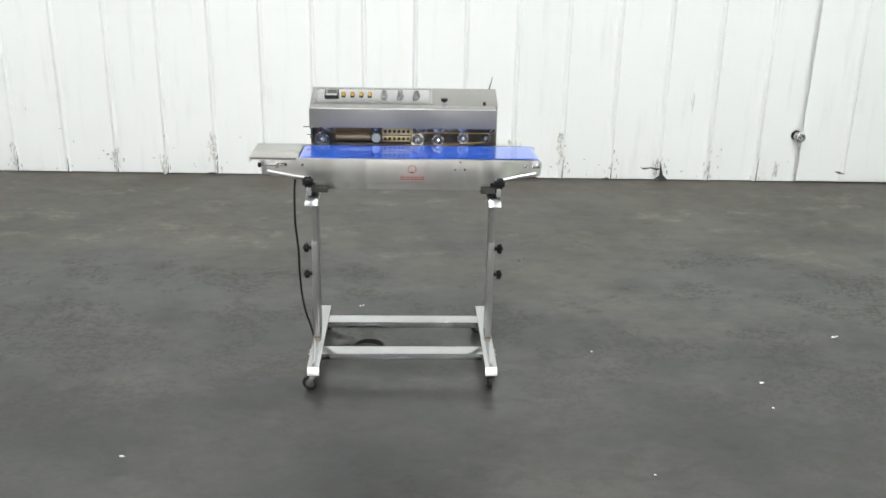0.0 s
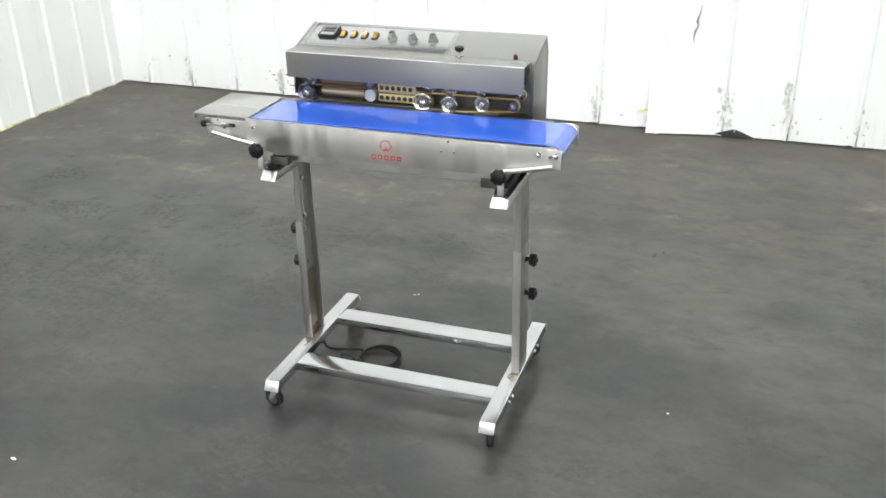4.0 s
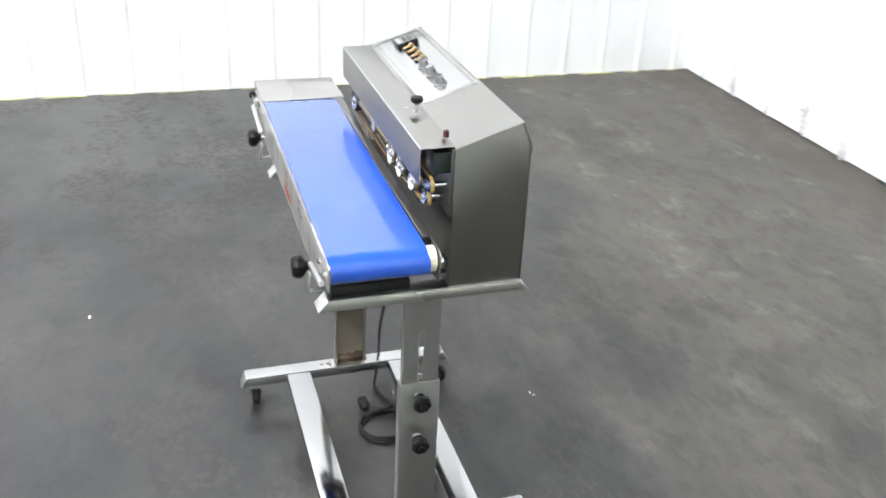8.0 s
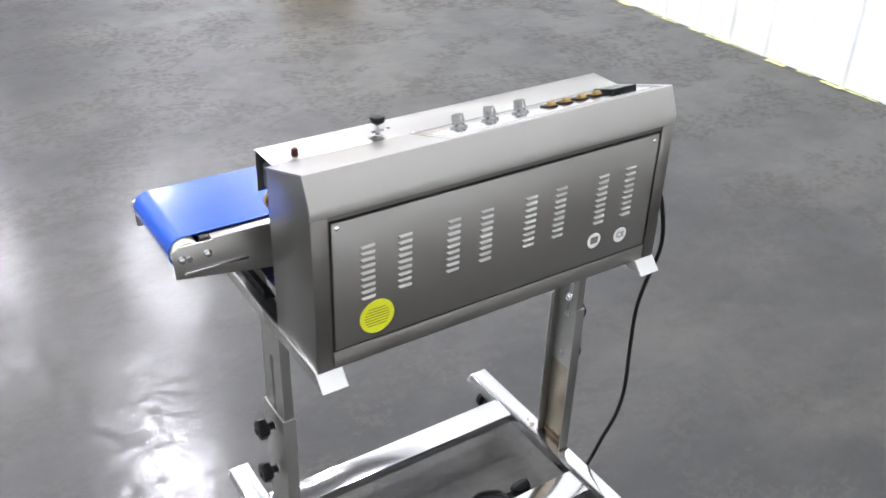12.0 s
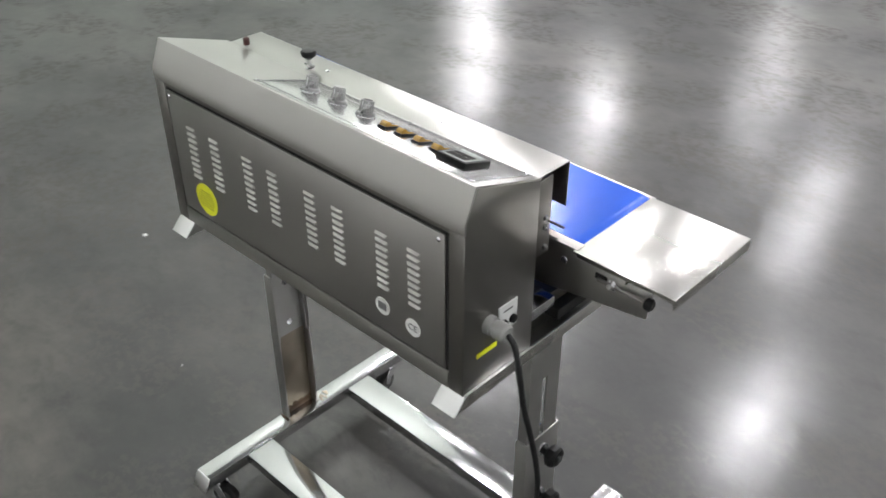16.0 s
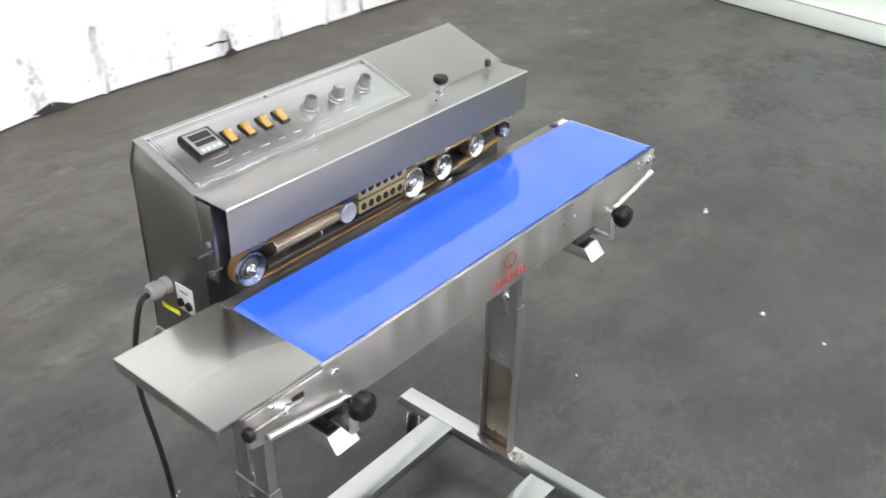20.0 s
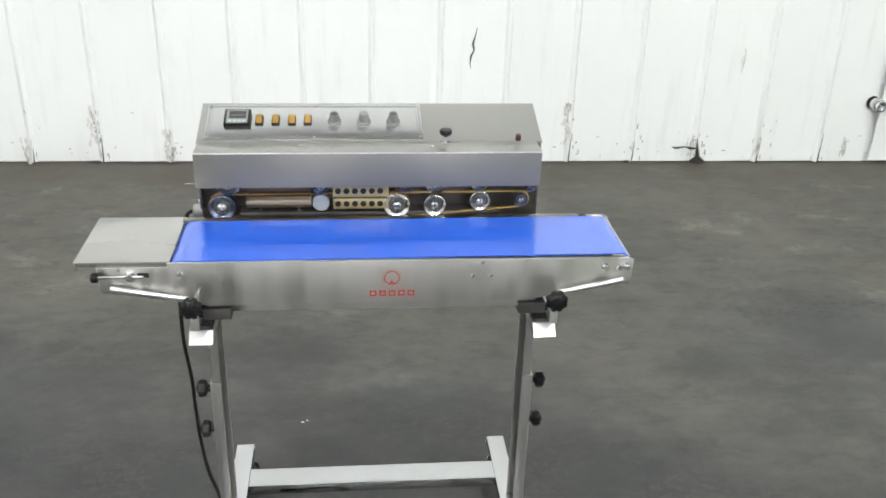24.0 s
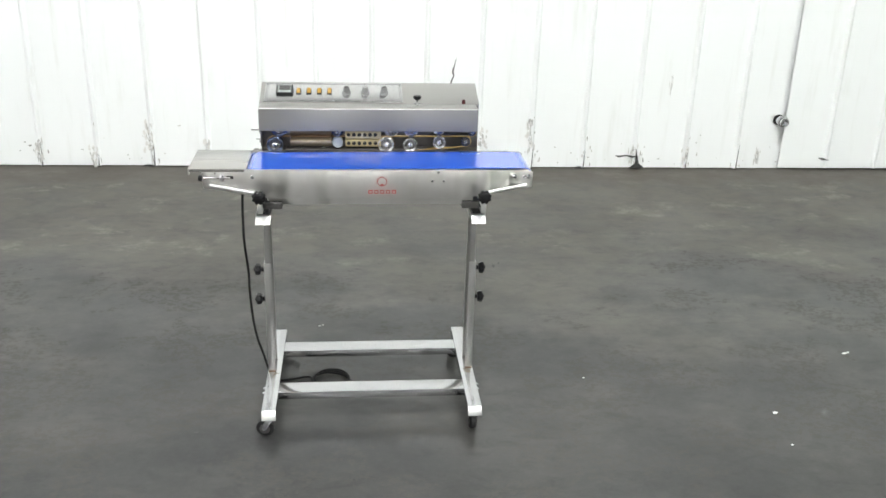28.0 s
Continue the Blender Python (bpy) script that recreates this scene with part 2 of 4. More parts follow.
    link(t, times(t, times(t, seal, span(t, chips, 0.46, 0.60, 1.0, 0.6)), span(t, holes, 0, 1, 1.0, 0.25)), p.inputs["Coat Weight"])
    link(t, plus(t, plus(t, span(t, mid, 0.3, 0.75, 0.34, 0.48), times(t, worn, 0.25)), times(t, holes, 0.3)), p.inputs["Roughness"])
    link(t, span(t, holes, 0, 1, 0.26, 0.15), p.inputs["Specular IOR Level"])
    link(t, span(t, mid, 0.3, 0.7, 0.10, 0.19), p.inputs["Coat Roughness"])
    ripple = t.nodes.new("ShaderNodeBump")
    ripple.inputs["Strength"].default_value, ripple.inputs["Distance"].default_value = 0.38, 0.004
    link(t, grain(t, coords(t, (1, 2.2, 1)), 9, 6, 0.65), ripple.inputs["Height"])
    link(t, ripple.outputs["Normal"], p.inputs["Coat Normal"])
    return m


CONCRETE = concrete()

LAMP_LENS, lt, lp = nodes_of("lamp_lens")
lp.inputs["Emission Color"].default_value = (0.985, 0.975, 1.0, 1)
lp.inputs["Emission Strength"].default_value = LAMP_GLOW


# ---- building helpers: all places below are in plan units, turned into metres by K ----
PLACE = {}


def part(name, bm, material, parent=None, label="", smooth=35):
    """One mesh object from a bmesh in plan places; a child of parent if one is given."""
    bmesh.ops.recalc_face_normals(bm, faces=bm.faces)
    me = bpy.data.meshes.new(name)
    bm.to_mesh(me)
    bm.free()
    co = np.empty(len(me.vertices) * 3)
    me.vertices.foreach_get("co", co)
    co = co.reshape(-1, 3) * K
    mid = (co.min(0) + co.max(0)) / 2
    me.vertices.foreach_set("co", (co - mid).ravel())
    me.polygons.foreach_set("use_smooth", [True] * len(me.polygons))
    me.set_sharp_from_angle(angle=radians(smooth))
    me.update()
    me.materials.append(material)
    ob = new(name, me)
    here = Vector(mid)
    PLACE[ob.name] = here
    if parent is not None:
        ob.parent = parent
        ob.location = here - PLACE[parent.name]
    else:
        ob.location = here
    if label:
        ob["label"] = label
    return ob


def twin(ob, x, y, z, parent):
    """Another piece on the same mesh, at a plan place."""
    o = new(ob.name.split(".")[0], ob.data)
    PLACE[o.name] = Vector((x, y, z)) * K
    o.parent = parent
    o.location = PLACE[o.name] - PLACE[parent.name]
    if "label" in ob:
        o["label"] = ob["label"]
    return o


def base(name, x, y, z, label, category, group="", kind=""):
    ob = new(name)
    ob.location = (x * K, y * K, z * K)
    ob.empty_display_size = 0.05
    PLACE[ob.name] = Vector(ob.location)
    return tagged(ob, label, category, group, kind)


def box(x0, x1, y0, y1, z0, z1, bevel=0.0, bm=None):
    bm = bm or bmesh.new()
    vs = [bm.verts.new((x, y, z)) for x in (x0, x1) for y in (y0, y1) for z in (z0, z1)]
    fs = [bm.faces.new([vs[i] for i in q]) for q in ((0, 1, 3, 2), (4, 6, 7, 5), (0, 4, 5, 1), (2, 3, 7, 6), (0, 2, 6, 4), (1, 5, 7, 3))]
    if bevel:
        bmesh.ops.bevel(bm, geom=list({e for f in fs for e in f.edges}), offset=bevel, segments=2, affect="EDGES", profile=0.5)
    return bm


def prism(points, axis, a, b, bevel=0.0, bm=None):
    """A closed outline, pulled along an axis from a to b. Points are the other two coordinates in order."""
    bm = bm or bmesh.new()
    put = {"x": lambda s, p: (s, p[0], p[1]), "y": lambda s, p: (p[0], s, p[1]), "z": lambda s, p: (p[0], p[1], s)}[axis]
    lo, hi = [bm.verts.new(put(a, p)) for p in points], [bm.verts.new(put(b, p)) for p in points]
    fs = [bm.faces.new(lo), bm.faces.new(hi[::-1])]
    n = len(points)
    fs += [bm.faces.new((lo[i], hi[i], hi[(i + 1) % n], lo[(i + 1) % n])) for i in range(n)]
    if bevel:
        bmesh.ops.recalc_face_normals(bm, faces=fs)
        bmesh.ops.bevel(bm, geom=list({e for f in fs for e in f.edges}), offset=bevel, segments=2, affect="EDGES", profile=0.5)
    return bm


def turned(stations, start, way, seg=24, bm=None):
    """A turned body: stations of (distance along way, radius)."""
    bm = bm or bmesh.new()
    way = Vector(way).normalized()
    side = way.orthogonal().normalized()
    up = way.cross(side)
    rings = []
    for d, r in stations:
        c = Vector(start) + way * d
        if r <= 1e-6:
            rings.append([bm.verts.new(c)])
        else:
            rings.append([bm.verts.new(c + (side * math.cos(2 * math.pi * i / seg) + up * math.sin(2 * math.pi * i / seg)) * r) for i in range(seg)])
    for a, b in zip(rings, rings[1:]):
        for i in range(seg):
            j = (i + 1) % seg
            if len(a) == 1:
                bm.faces.new((a[0], b[i], b[j]))
            elif len(b) == 1:
                bm.faces.new((a[i], b[0], a[j]))
            else:
                bm.faces.new((a[i], b[i], b[j], a[j]))
    for r in (rings[0], rings[-1]):
        if len(r) > 2:
            bm.faces.new(r)
    return bm


def rod(p, q, r, seg=16, round_=0.0, bm=None):
    d = (Vector(q) - Vector(p)).length
    e = round_ or r * 0.15
    return turned([(0, r - e), (e, r), (d - e, r), (d, r - e)], p, Vector(q) - Vector(p), seg, bm)


def hose(points, r, seg=10, steps=10):
    """A round cable through the points, smoothed."""
    pts = [Vector(p) for p in points]
    pts = [2 * pts[0] - pts[1]] + pts + [2 * pts[-1] - pts[-2]]
    line = []
    for i in range(1, len(pts) - 2):
        a, b, c, d = pts[i - 1:i + 3]
        for s in range(steps):
            u = s / steps
            line.append(0.5 * ((2 * b) + (c - a) * u + (2 * a - 5 * b + 4 * c - d) * u * u + (3 * b - a - 3 * c + d) * u ** 3))
    line.append(pts[-2])
    bm, rings = bmesh.new(), []
    side = Vector((1, 0, 0))
    for i, c in enumerate(line):
        way = (line[min(i + 1, len(line) - 1)] - line[max(i - 1, 0)]).normalized()
        side = (side - way * side.dot(way)).normalized()
        up = way.cross(side)
        rings.append([bm.verts.new(c + (side * math.cos(2 * math.pi * k / seg) + up * math.sin(2 * math.pi * k / seg)) * r) for k in range(seg)])
    for a, b in zip(rings, rings[1:]):
        for k in range(seg):
            bm.faces.new((a[k], b[k], b[(k + 1) % seg], a[(k + 1) % seg]))
    bm.faces.new(rings[0]), bm.faces.new(rings[-1])
    return bm


def loop_band(wheels, y0, y1, thick):
    """A flat band round two wheels, each (x, z, r), lying between y0 and y1."""
    (xa, za, ra), (xb, zb, rb) = wheels
    turn = math.atan2(zb - za, xb - xa)
    lean = math.acos((ra - rb) / math.hypot(xb - xa, zb - za))
    line = []
    for i in range(17):
        a = turn + lean + (2 * math.pi - 2 * lean) * i / 16
        line.append((xa, za, ra, a))
    for i in range(17):
        a = turn - lean + 2 * lean * i / 16
        line.append((xb, zb, rb, a))
    full = []
    for p, q in zip(line, line[1:] + line[:1]):
        full.append(p)
        if p[:2] != q[:2]:
            full += [(p[0] + (q[0] - p[0]) * f, p[1] + (q[1] - p[1]) * f, p[2] + (q[2] - p[2]) * f, p[3]) for f in (0.004, 0.996)]
    bm = bmesh.new()
    ring = []
    for x, z, r, a in full:
        c, s = math.cos(a), math.sin(a)
        ring.append([bm.verts.new((x + c * (r + t), y, z + s * (r + t))) for t, y in ((0, y0), (thick, y0), (thick, y1), (0, y1))])
    for i, a in enumerate(ring):
        b = ring[(i + 1) % len(ring)]
        for k in range(4):
            bm.faces.new((a[k], b[k], b[(k + 1) % 4], a[(k + 1) % 4]))
    return bm


def blot(rng, x, y, z, w, h, plane, bm, n=9):
    """A thin ragged patch on the floor ('z') or a wall ('y', 'x')."""
    vs = []
    for i in range(n):
        a = 2 * math.pi * i / n
        r = rng.uniform(0.45, 1.0)
        u, v = w * r * math.cos(a), h * r * math.sin(a)
        vs.append(bm.verts.new({"z": (x + u, y + v, z), "y": (x + u, y, z + v), "x": (x, y + u, z + v)}[plane]))
    bm.faces.new(vs)


# ---- the hall: floor, walls, roof ----
BACK, LEFT, RIGHT = 5.22, -2.65, 3.79
LEAN = 3.05  # the side wall runs from RIGHT at the back to LEAN at its open end
FAR_X, FAR_Y, OPEN_Y, TOP = 15.5, -20.0, -0.35, 6.2

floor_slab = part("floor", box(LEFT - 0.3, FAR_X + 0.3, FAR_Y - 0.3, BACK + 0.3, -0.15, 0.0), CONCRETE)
tagged(floor_slab, "dark grey sealed concrete floor, stained and slightly glossy", "floor", kind="structure")
# roof out of view, added to close the hall; dark to cut bounce
roof = part("ceiling", box(LEFT - 0.3, FAR_X + 0.3, FAR_Y - 0.3, BACK + 0.3, TOP, TOP + 0.15), CEILING_MAT)
tagged(roof, "unseen sheet metal roof added above the hall, dark to cut bounce light", "ceiling", kind="structure")


def siding(wide, ribs, height, depth, rib_base, rib_top):
    """Outline of ribbed sheet seen from above: (along, out) pairs; ribs stand out by depth."""
    line = [(0.0, 0.0)]
    for c in ribs:
        line += [(c - rib_base / 2, 0.0), (c - rib_top / 2, depth), (c + rib_top / 2, depth), (c + rib_base / 2, 0.0)]
    line.append((wide, 0.0))
    return line


def sheet_mesh(line, thick, z0, z1, dents, rng):
    """The sheet as a folded plate: local x along, -y out of the wall, z up; several rows so that it can be dented."""
    bm = bmesh.new()
    rows = [z0, z0 + 0.05, z0 + 0.12, z0 + 0.25, z0 + 0.5, z0 + 0.9, z0 + 1.6, z1]
    front, back = [], []
    for z in rows:
        wob = [dents * rng.uniform(-1, 1) * (1.0 if z < z0 + 0.3 else 0.45) for _ in line]
        front.append([bm.verts.new((x, -o + w, z)) for (x, o), w in zip(line, wob)])
        back.append([bm.verts.new((x, -o + w + thick, z)) for (x, o), w in zip(line, wob)])
    for a, b in zip(front, front[1:]):
        for i in range(len(line) - 1):
            bm.faces.new((a[i], a[i + 1], b[i + 1], b[i]))
    for a, b in zip(back, back[1:]):
        for i in range(len(line) - 1):
            bm.faces.new((a[i + 1], a[i], b[i], b[i + 1]))
    for i in range(len(line) - 1):
        bm.faces.new((front[0][i + 1], front[0][i], back[0][i], back[0][i + 1]))
        bm.faces.new((front[-1][i], front[-1][i + 1], back[-1][i + 1], back[-1][i]))
    for k in (0, -1):
        for r in range(len(rows) - 1):
            bm.faces.new((front[r][k], front[r + 1][k], back[r + 1][k], back[r][k]))
    return bm


def placed(bm, m):
    bmesh.ops.transform(bm, matrix=m, verts=bm.verts)
    return bm


rng = random.Random(4)
wall_back = part("wall_north", box(LEFT - 0.3, RIGHT + 0.3, BACK + 0.02, BACK + 0.22, 0, TOP), WALL_WHITE)
tagged(wall_back, "white painted ribbed metal siding wall, scuffed along its foot", "wall", kind="structure")
RIB, FIRST_RIB = 0.278, -0.794
SHEETS = 4 * RIB
x = FIRST_RIB - 8 * RIB - 0.045
SEAM = 2.215
while x < RIGHT:
    ribs = [c - x for k in range(-12, 20) if x + 0.02 < (c := FIRST_RIB + k * RIB) < x + SHEETS - 0.02]
    a, b = max(x, LEFT), min(x + SHEETS, RIGHT)
    if a < SEAM < b:
        b = SEAM - 0.012
    if b - a > 0.1 and a < SEAM:
        ribs = [c + x - a for c in ribs if 0.03 < c + x - a < b - a - 0.03]
        line = siding(b - a, ribs, TOP, 0.014, 0.030, 0.008)
        bm = sheet_mesh(line, 0.004, 0.006, TOP - 0.02, 0.0035, rng)
        if a < 0.3 < b:
            for v in bm.verts:
                v.co.y -= 0.082 * max(0.0, 1 - v.co.x / 0.42) ** 1.6 * max(0.0, 1 - v.co.z / 0.5) ** 2.2
        part("panel", placed(bm, Matrix.Translation((a, BACK, 0))), WALL_WHITE, wall_back)
    x += SHEETS
a, b = SEAM + 0.012, RIGHT
ribs = [c - a for k in range(0, 20) if a + 0.1 < (c := SEAM + 0.27 + k * RIB) < b - 0.05]
bm = sheet_mesh(siding(b - a, ribs, TOP, 0.014, 0.030, 0.008), 0.004, 0.012, TOP - 0.02, 0.003, rng)
part("panel", placed(bm, Matrix.Translation((a, BACK - 0.012, 0))), WALL_WHITE, wall_back)

wall_left = part("wall_west", box(LEFT - 0.22, LEFT - 0.02, FAR_Y - 0.3, BACK + 0.22, 0, TOP), WALL_WHITE)
tagged(wall_left, "white painted wall of narrow ribbed metal sheets", "wall", kind="structure")
RIB2, y = 0.2075, BACK
while y > -6.0:
    wide = min(4 * RIB2, y + 6.0)
    ribs = [c for k in range(0, 40) if 0.03 < (c := (y - (5.135 - k * RIB2))) < wide - 0.03]
    bm = sheet_mesh(siding(wide, ribs, TOP, 0.009, 0.026, 0.008), 0.004, 0.002, TOP - 0.02, 0.002, rng)
    part("panel", placed(bm, Matrix.Translation((LEFT, y, 0)) @ pose(0, 0, 0, 0, 0, 90) @ Matrix.Scale(-1, 4, (1, 0, 0))), WALL_WHITE, wall_left)
    y -= 4 * RIB2

wall_right = part("wall_east", prism([(RIGHT, BACK + 0.02), (LEAN, OPEN_Y), (LEAN + 0.2, OPEN_Y), (RIGHT + 0.2, BACK + 0.02)], "z", 0, TOP), WALL_PALE)
tagged(wall_right, "smooth pale painted wall above a low kerb", "wall", kind="structure")
kerb = part("baseboard", prism([(RIGHT - 0.004, BACK - 0.03), (LEAN, OPEN_Y), (LEAN - 0.05, OPEN_Y), (RIGHT - 0.054, BACK - 0.03)], "z", 0, 0.1, 0.006), WALL_PALE)
part("top_joint", prism([(RIGHT - 0.0545, BACK - 0.03), (LEAN - 0.0505, OPEN_Y), (LEAN - 0.0515, OPEN_Y), (RIGHT - 0.0555, BACK - 0.03)], "z", 0.089, 0.096), SCUFF, kerb)
# dark strip drawn in for the shadow gap under the kerb
part("shadow_gap", prism([(RIGHT - 0.053, BACK - 0.03), (LEAN - 0.049, OPEN_Y), (LEAN - 0.058, OPEN_Y), (RIGHT - 0.062, BACK - 0.03)], "z", 0.0, 0.004), RUBBER, kerb)
tagged(kerb, "pale painted kerb along the foot of the wall", "baseboard", kind="structure")
# walls out of view, added to close the hall; grey to dim reflections
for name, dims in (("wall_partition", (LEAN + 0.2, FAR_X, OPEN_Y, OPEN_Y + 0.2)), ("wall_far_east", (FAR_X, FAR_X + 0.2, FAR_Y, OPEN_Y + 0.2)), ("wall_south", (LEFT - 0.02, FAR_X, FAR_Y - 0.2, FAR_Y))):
    w = part(name, box(*dims, 0, TOP), HALL_WALL_DIM)
    tagged(w, "unseen plain wall added to close the hall, greyed to dim reflections", "wall", kind="structure")

# pipe stub low on the siding, beside the seam between the sheets
pipe = base("pipe_stub", 2.19, BACK, 0.275, "short capped steel pipe stub sticking out of the siding", "pipe")
part("hole_rim", turned([(0, 0.028), (0.003, 0.028), (0.003, 0.020)], (2.188, BACK - 0.0125, 0.276), (0, -1, 0), 24), VOID, pipe)
part("pipe", turned([(0, 0.024), (0.066, 0.024), (0.068, 0.022), (0.068, 0.016), (0.050, 0.016)], (2.192, BACK - 0.012, 0.275), (0.06, -1, 0), 24), CHROME, pipe)
part("collar", turned([(0, 0.0245), (0.001, 0.0285), (0.016, 0.0285), (0.018, 0.0245)], (2.194, BACK - 0.046, 0.275), (0.06, -1, 0), 24), TUBE, pipe)

# grime, scratches, old paint and drawn-in shadow gaps on the siding
rng = random.Random(11)


def crack(points, y, bm):
    """A thin dark line on the siding: (x, z, half width) along it."""
    for (xa, za, wa), (xb, zb, wb) in zip(points, points[1:]):
        n = Vector((zb - za, xa - xb)).normalized()
        bm.faces.new([bm.verts.new((px + s * n.x * w, y, pz + s * n.y * w)) for px, pz, w, s in ((xa, za, wa, 1), (xb, zb, wb, 1), (xb, zb, wb, -1), (xa, za, wa, -1))])


bm = bmesh.new()
for k in range(-6, 11):
    c = FIRST_RIB + k * RIB
    for _ in range(rng.randint(3, 8)):
        blot(rng, c + rng.gauss(0.015, 0.022), BACK - 0.0215 - rng.uniform(0, 0.0008), abs(rng.gauss(0.0, 0.085)) + 0.022, rng.uniform(0.0015, 0.005), rng.uniform(0.004, 0.020), "y", bm)
for _ in range(60):
    blot(rng, rng.uniform(LEFT + 0.1, 3.2), BACK - 0.0045 - rng.uniform(0, 0.002), abs(rng.gauss(0, 0.10)) + 0.018, rng.uniform(0.002, 0.012), rng.uniform(0.002, 0.006), "y", bm)
s = part("scuff_marks", bm, SCUFF, wall_back)
tagged(s, "grey scuffs and chipped paint", kind="stuff")
bm = bmesh.new()
crack([(0.464, 0.575, 0.001), (0.458, 0.545, 0.002), (0.448, 0.508, 0.0042), (0.455, 0.486, 0.0028), (0.442, 0.458, 0.0038), (0.440, 0.43, 0.002), (0.444, 0.41, 0.001)], BACK - 0.0072, bm)
part("scratch", bm, DARK_SCUFF_GAP, wall_back, "dark vertical scratch in the paint")
bm = bmesh.new()
crack([(1.325, 0.078, 0.001), (1.345, 0.072, 0.005), (1.385, 0.078, 0.003), (1.415, 0.070, 0.006), (1.438, 0.072, 0.002)], BACK - 0.0225, bm)
crack([(1.434, 0.115, 0.001), (1.440, 0.075, 0.005), (1.445, 0.036, 0.010), (1.445, 0.010, 0.040)], BACK - 0.0230, bm)
for c, w in ((0.68, 0.05), (0.25, 0.05), (-0.49, 0.03), (0.02, 0.03), (-1.10, 0.03), (1.13, 0.02)):
    crack([(c - w, 0.010, 0.001), (c - w * 0.3, 0.012, 0.005), (c + w * 0.5, 0.012, 0.006), (c + w, 0.010, 0.001)], BACK - 0.0235, bm)
crack([(0.575, 0.016, 0.001), (0.61, 0.020, 0.010), (0.655, 0.026, 0.018), (0.70, 0.016, 0.012), (0.735, 0.012, 0.002)], BACK - 0.0240, bm)
crack([(2.43, 0.075, 0.001), (2.455, 0.068, 0.006), (2.49, 0.062, 0.001)], BACK - 0.0405, bm)
# dark lines at the rib feet paint the shadow where sheets lap
for k in range(-6, 11):
    c, tall = FIRST_RIB + k * RIB + 0.005, rng.uniform(0.06, 0.15)
    if abs(c - 1.43) > 0.1:
        crack([(c, 0.004, 0.0030), (c + 0.002, tall * 0.4, 0.0020), (c + 0.004, tall, 0.0006)], BACK - 0.0188, bm)
part("torn_foot_and_gaps", bm, DARK_SCUFF_GAP, wall_back, "dark torn and bent foot of a sheet, with painted shadow gaps at the ribs")
STREAKS = ((-1.085, 0.08, 0.22, 0.011), (-0.795, 0.01, 0.13, 0.012), (-1.631, 0.03, 0.14, 0.009), (-2.194, 0.02, 0.16, 0.011), (-1.368, 0.0, 0.10, 0.009), (-0.503, 0.02, 0.12, 0.010), (-0.248, 0.04, 0.16, 0.007), (0.027, 0.03, 0.18, 0.009), (0.300, 0.04, 0.22, 0.016), (0.602, 0.05, 0.21, 0.016), (0.862, 0.08, 0.26, 0.011), (1.42, 0.03, 0.12, 0.008), (1.711, 0.04, 0.11, 0.006), (-0.385, 0.05, 0.12, 0.006), (2.10, 0.03, 0.10, 0.006), (1.585, 0.39, 0.49, 0.003))
for shade, many, wide, name in ((0.66, 16, 1.5, "grey rubbed grime on the ribs"), (0.48, 12, 0.9, "grey-brown rubbed streaks on the ribs"), (0.24, 5, 0.4, "dark scrapes on the ribs")):
    bm = bmesh.new()
    for c, z0, z1, w in STREAKS:
        for i in range(many):
            u = rng.random() ** 1.3
            blot(rng, c + rng.gauss(0, w * 0.8 * wide), BACK - 0.0180 - 0.0001 * i - 0.002 * (1.5 - wide), z0 + 0.01 + (z1 - z0) * u, rng.uniform(0.2, 0.6) * w * wide, rng.uniform(0.006, 0.020) * wide, "y", bm, 13)
    part("scuff_streak", bm, plain("scuff_film", (shade, shade * 0.98, shade * 0.94), 0.8, 0, 0.15, 60), wall_back, name)
bm = bmesh.new()
for i in range(3):
    blot(rng, 0.235 + 0.03 * i, BACK - 0.0050 - 0.0002 * i, 0.085 + 0.006 * i, 0.03, 0.008, "y", bm)
part("paint_smear", bm, YELLOW_PAINT, wall_back, "smear of yellow paint")
bm = bmesh.new()
y = -2.0
while y < BACK - 0.05:
    n = rng.uniform(0.03, 0.22)
    w = rng.uniform(0.004, 0.011) * (2.2 if rng.random() < 0.22 else 1)
    for k in range(3):
        blot(rng, LEFT + 0.012 + w * 0.5, y + n * k / 3, 0.0031 + 0.0004 * k, w, n * 0.28, "z", bm, 10)
    y += n + rng.uniform(0.0, 0.10)
s = part("paint_spots", bm, YELLOW_PAINT, wall_left)
tagged(s, "patches of old yellow line paint", kind="stuff")

# white flecks on the floor
rng = random.Random(5)
for n, (x, y, w) in enumerate(((1.196, 2.779, 0.009), (1.581, 3.133, 0.011), (1.596, 3.139, 0.005), (-0.736, 2.322, 0.010), (0.677, 2.997, 0.004), (0.722, 2.248, 0.004), (1.176, 2.615, 0.004), (-0.146, 3.372, 0.005), (-0.136, 3.378, 0.003))):
    bm = bmesh.new()
    blot(rng, x, y, 0.0, w, w * rng.uniform(0.3, 0.7), "z", bm, 11)
    up = bmesh.ops.extrude_face_region(bm, geom=list(bm.faces))
    bmesh.ops.translate(bm, verts=[v for v in up["geom"] if isinstance(v, bmesh.types.BMVert)], vec=(0, 0, 0.0025))
    chip = part("paint_chip", bm, CHIP)
    tagged(chip, "small flake of white paint on the concrete floor", "debris", "flakes on the floor")

bm = bmesh.new()
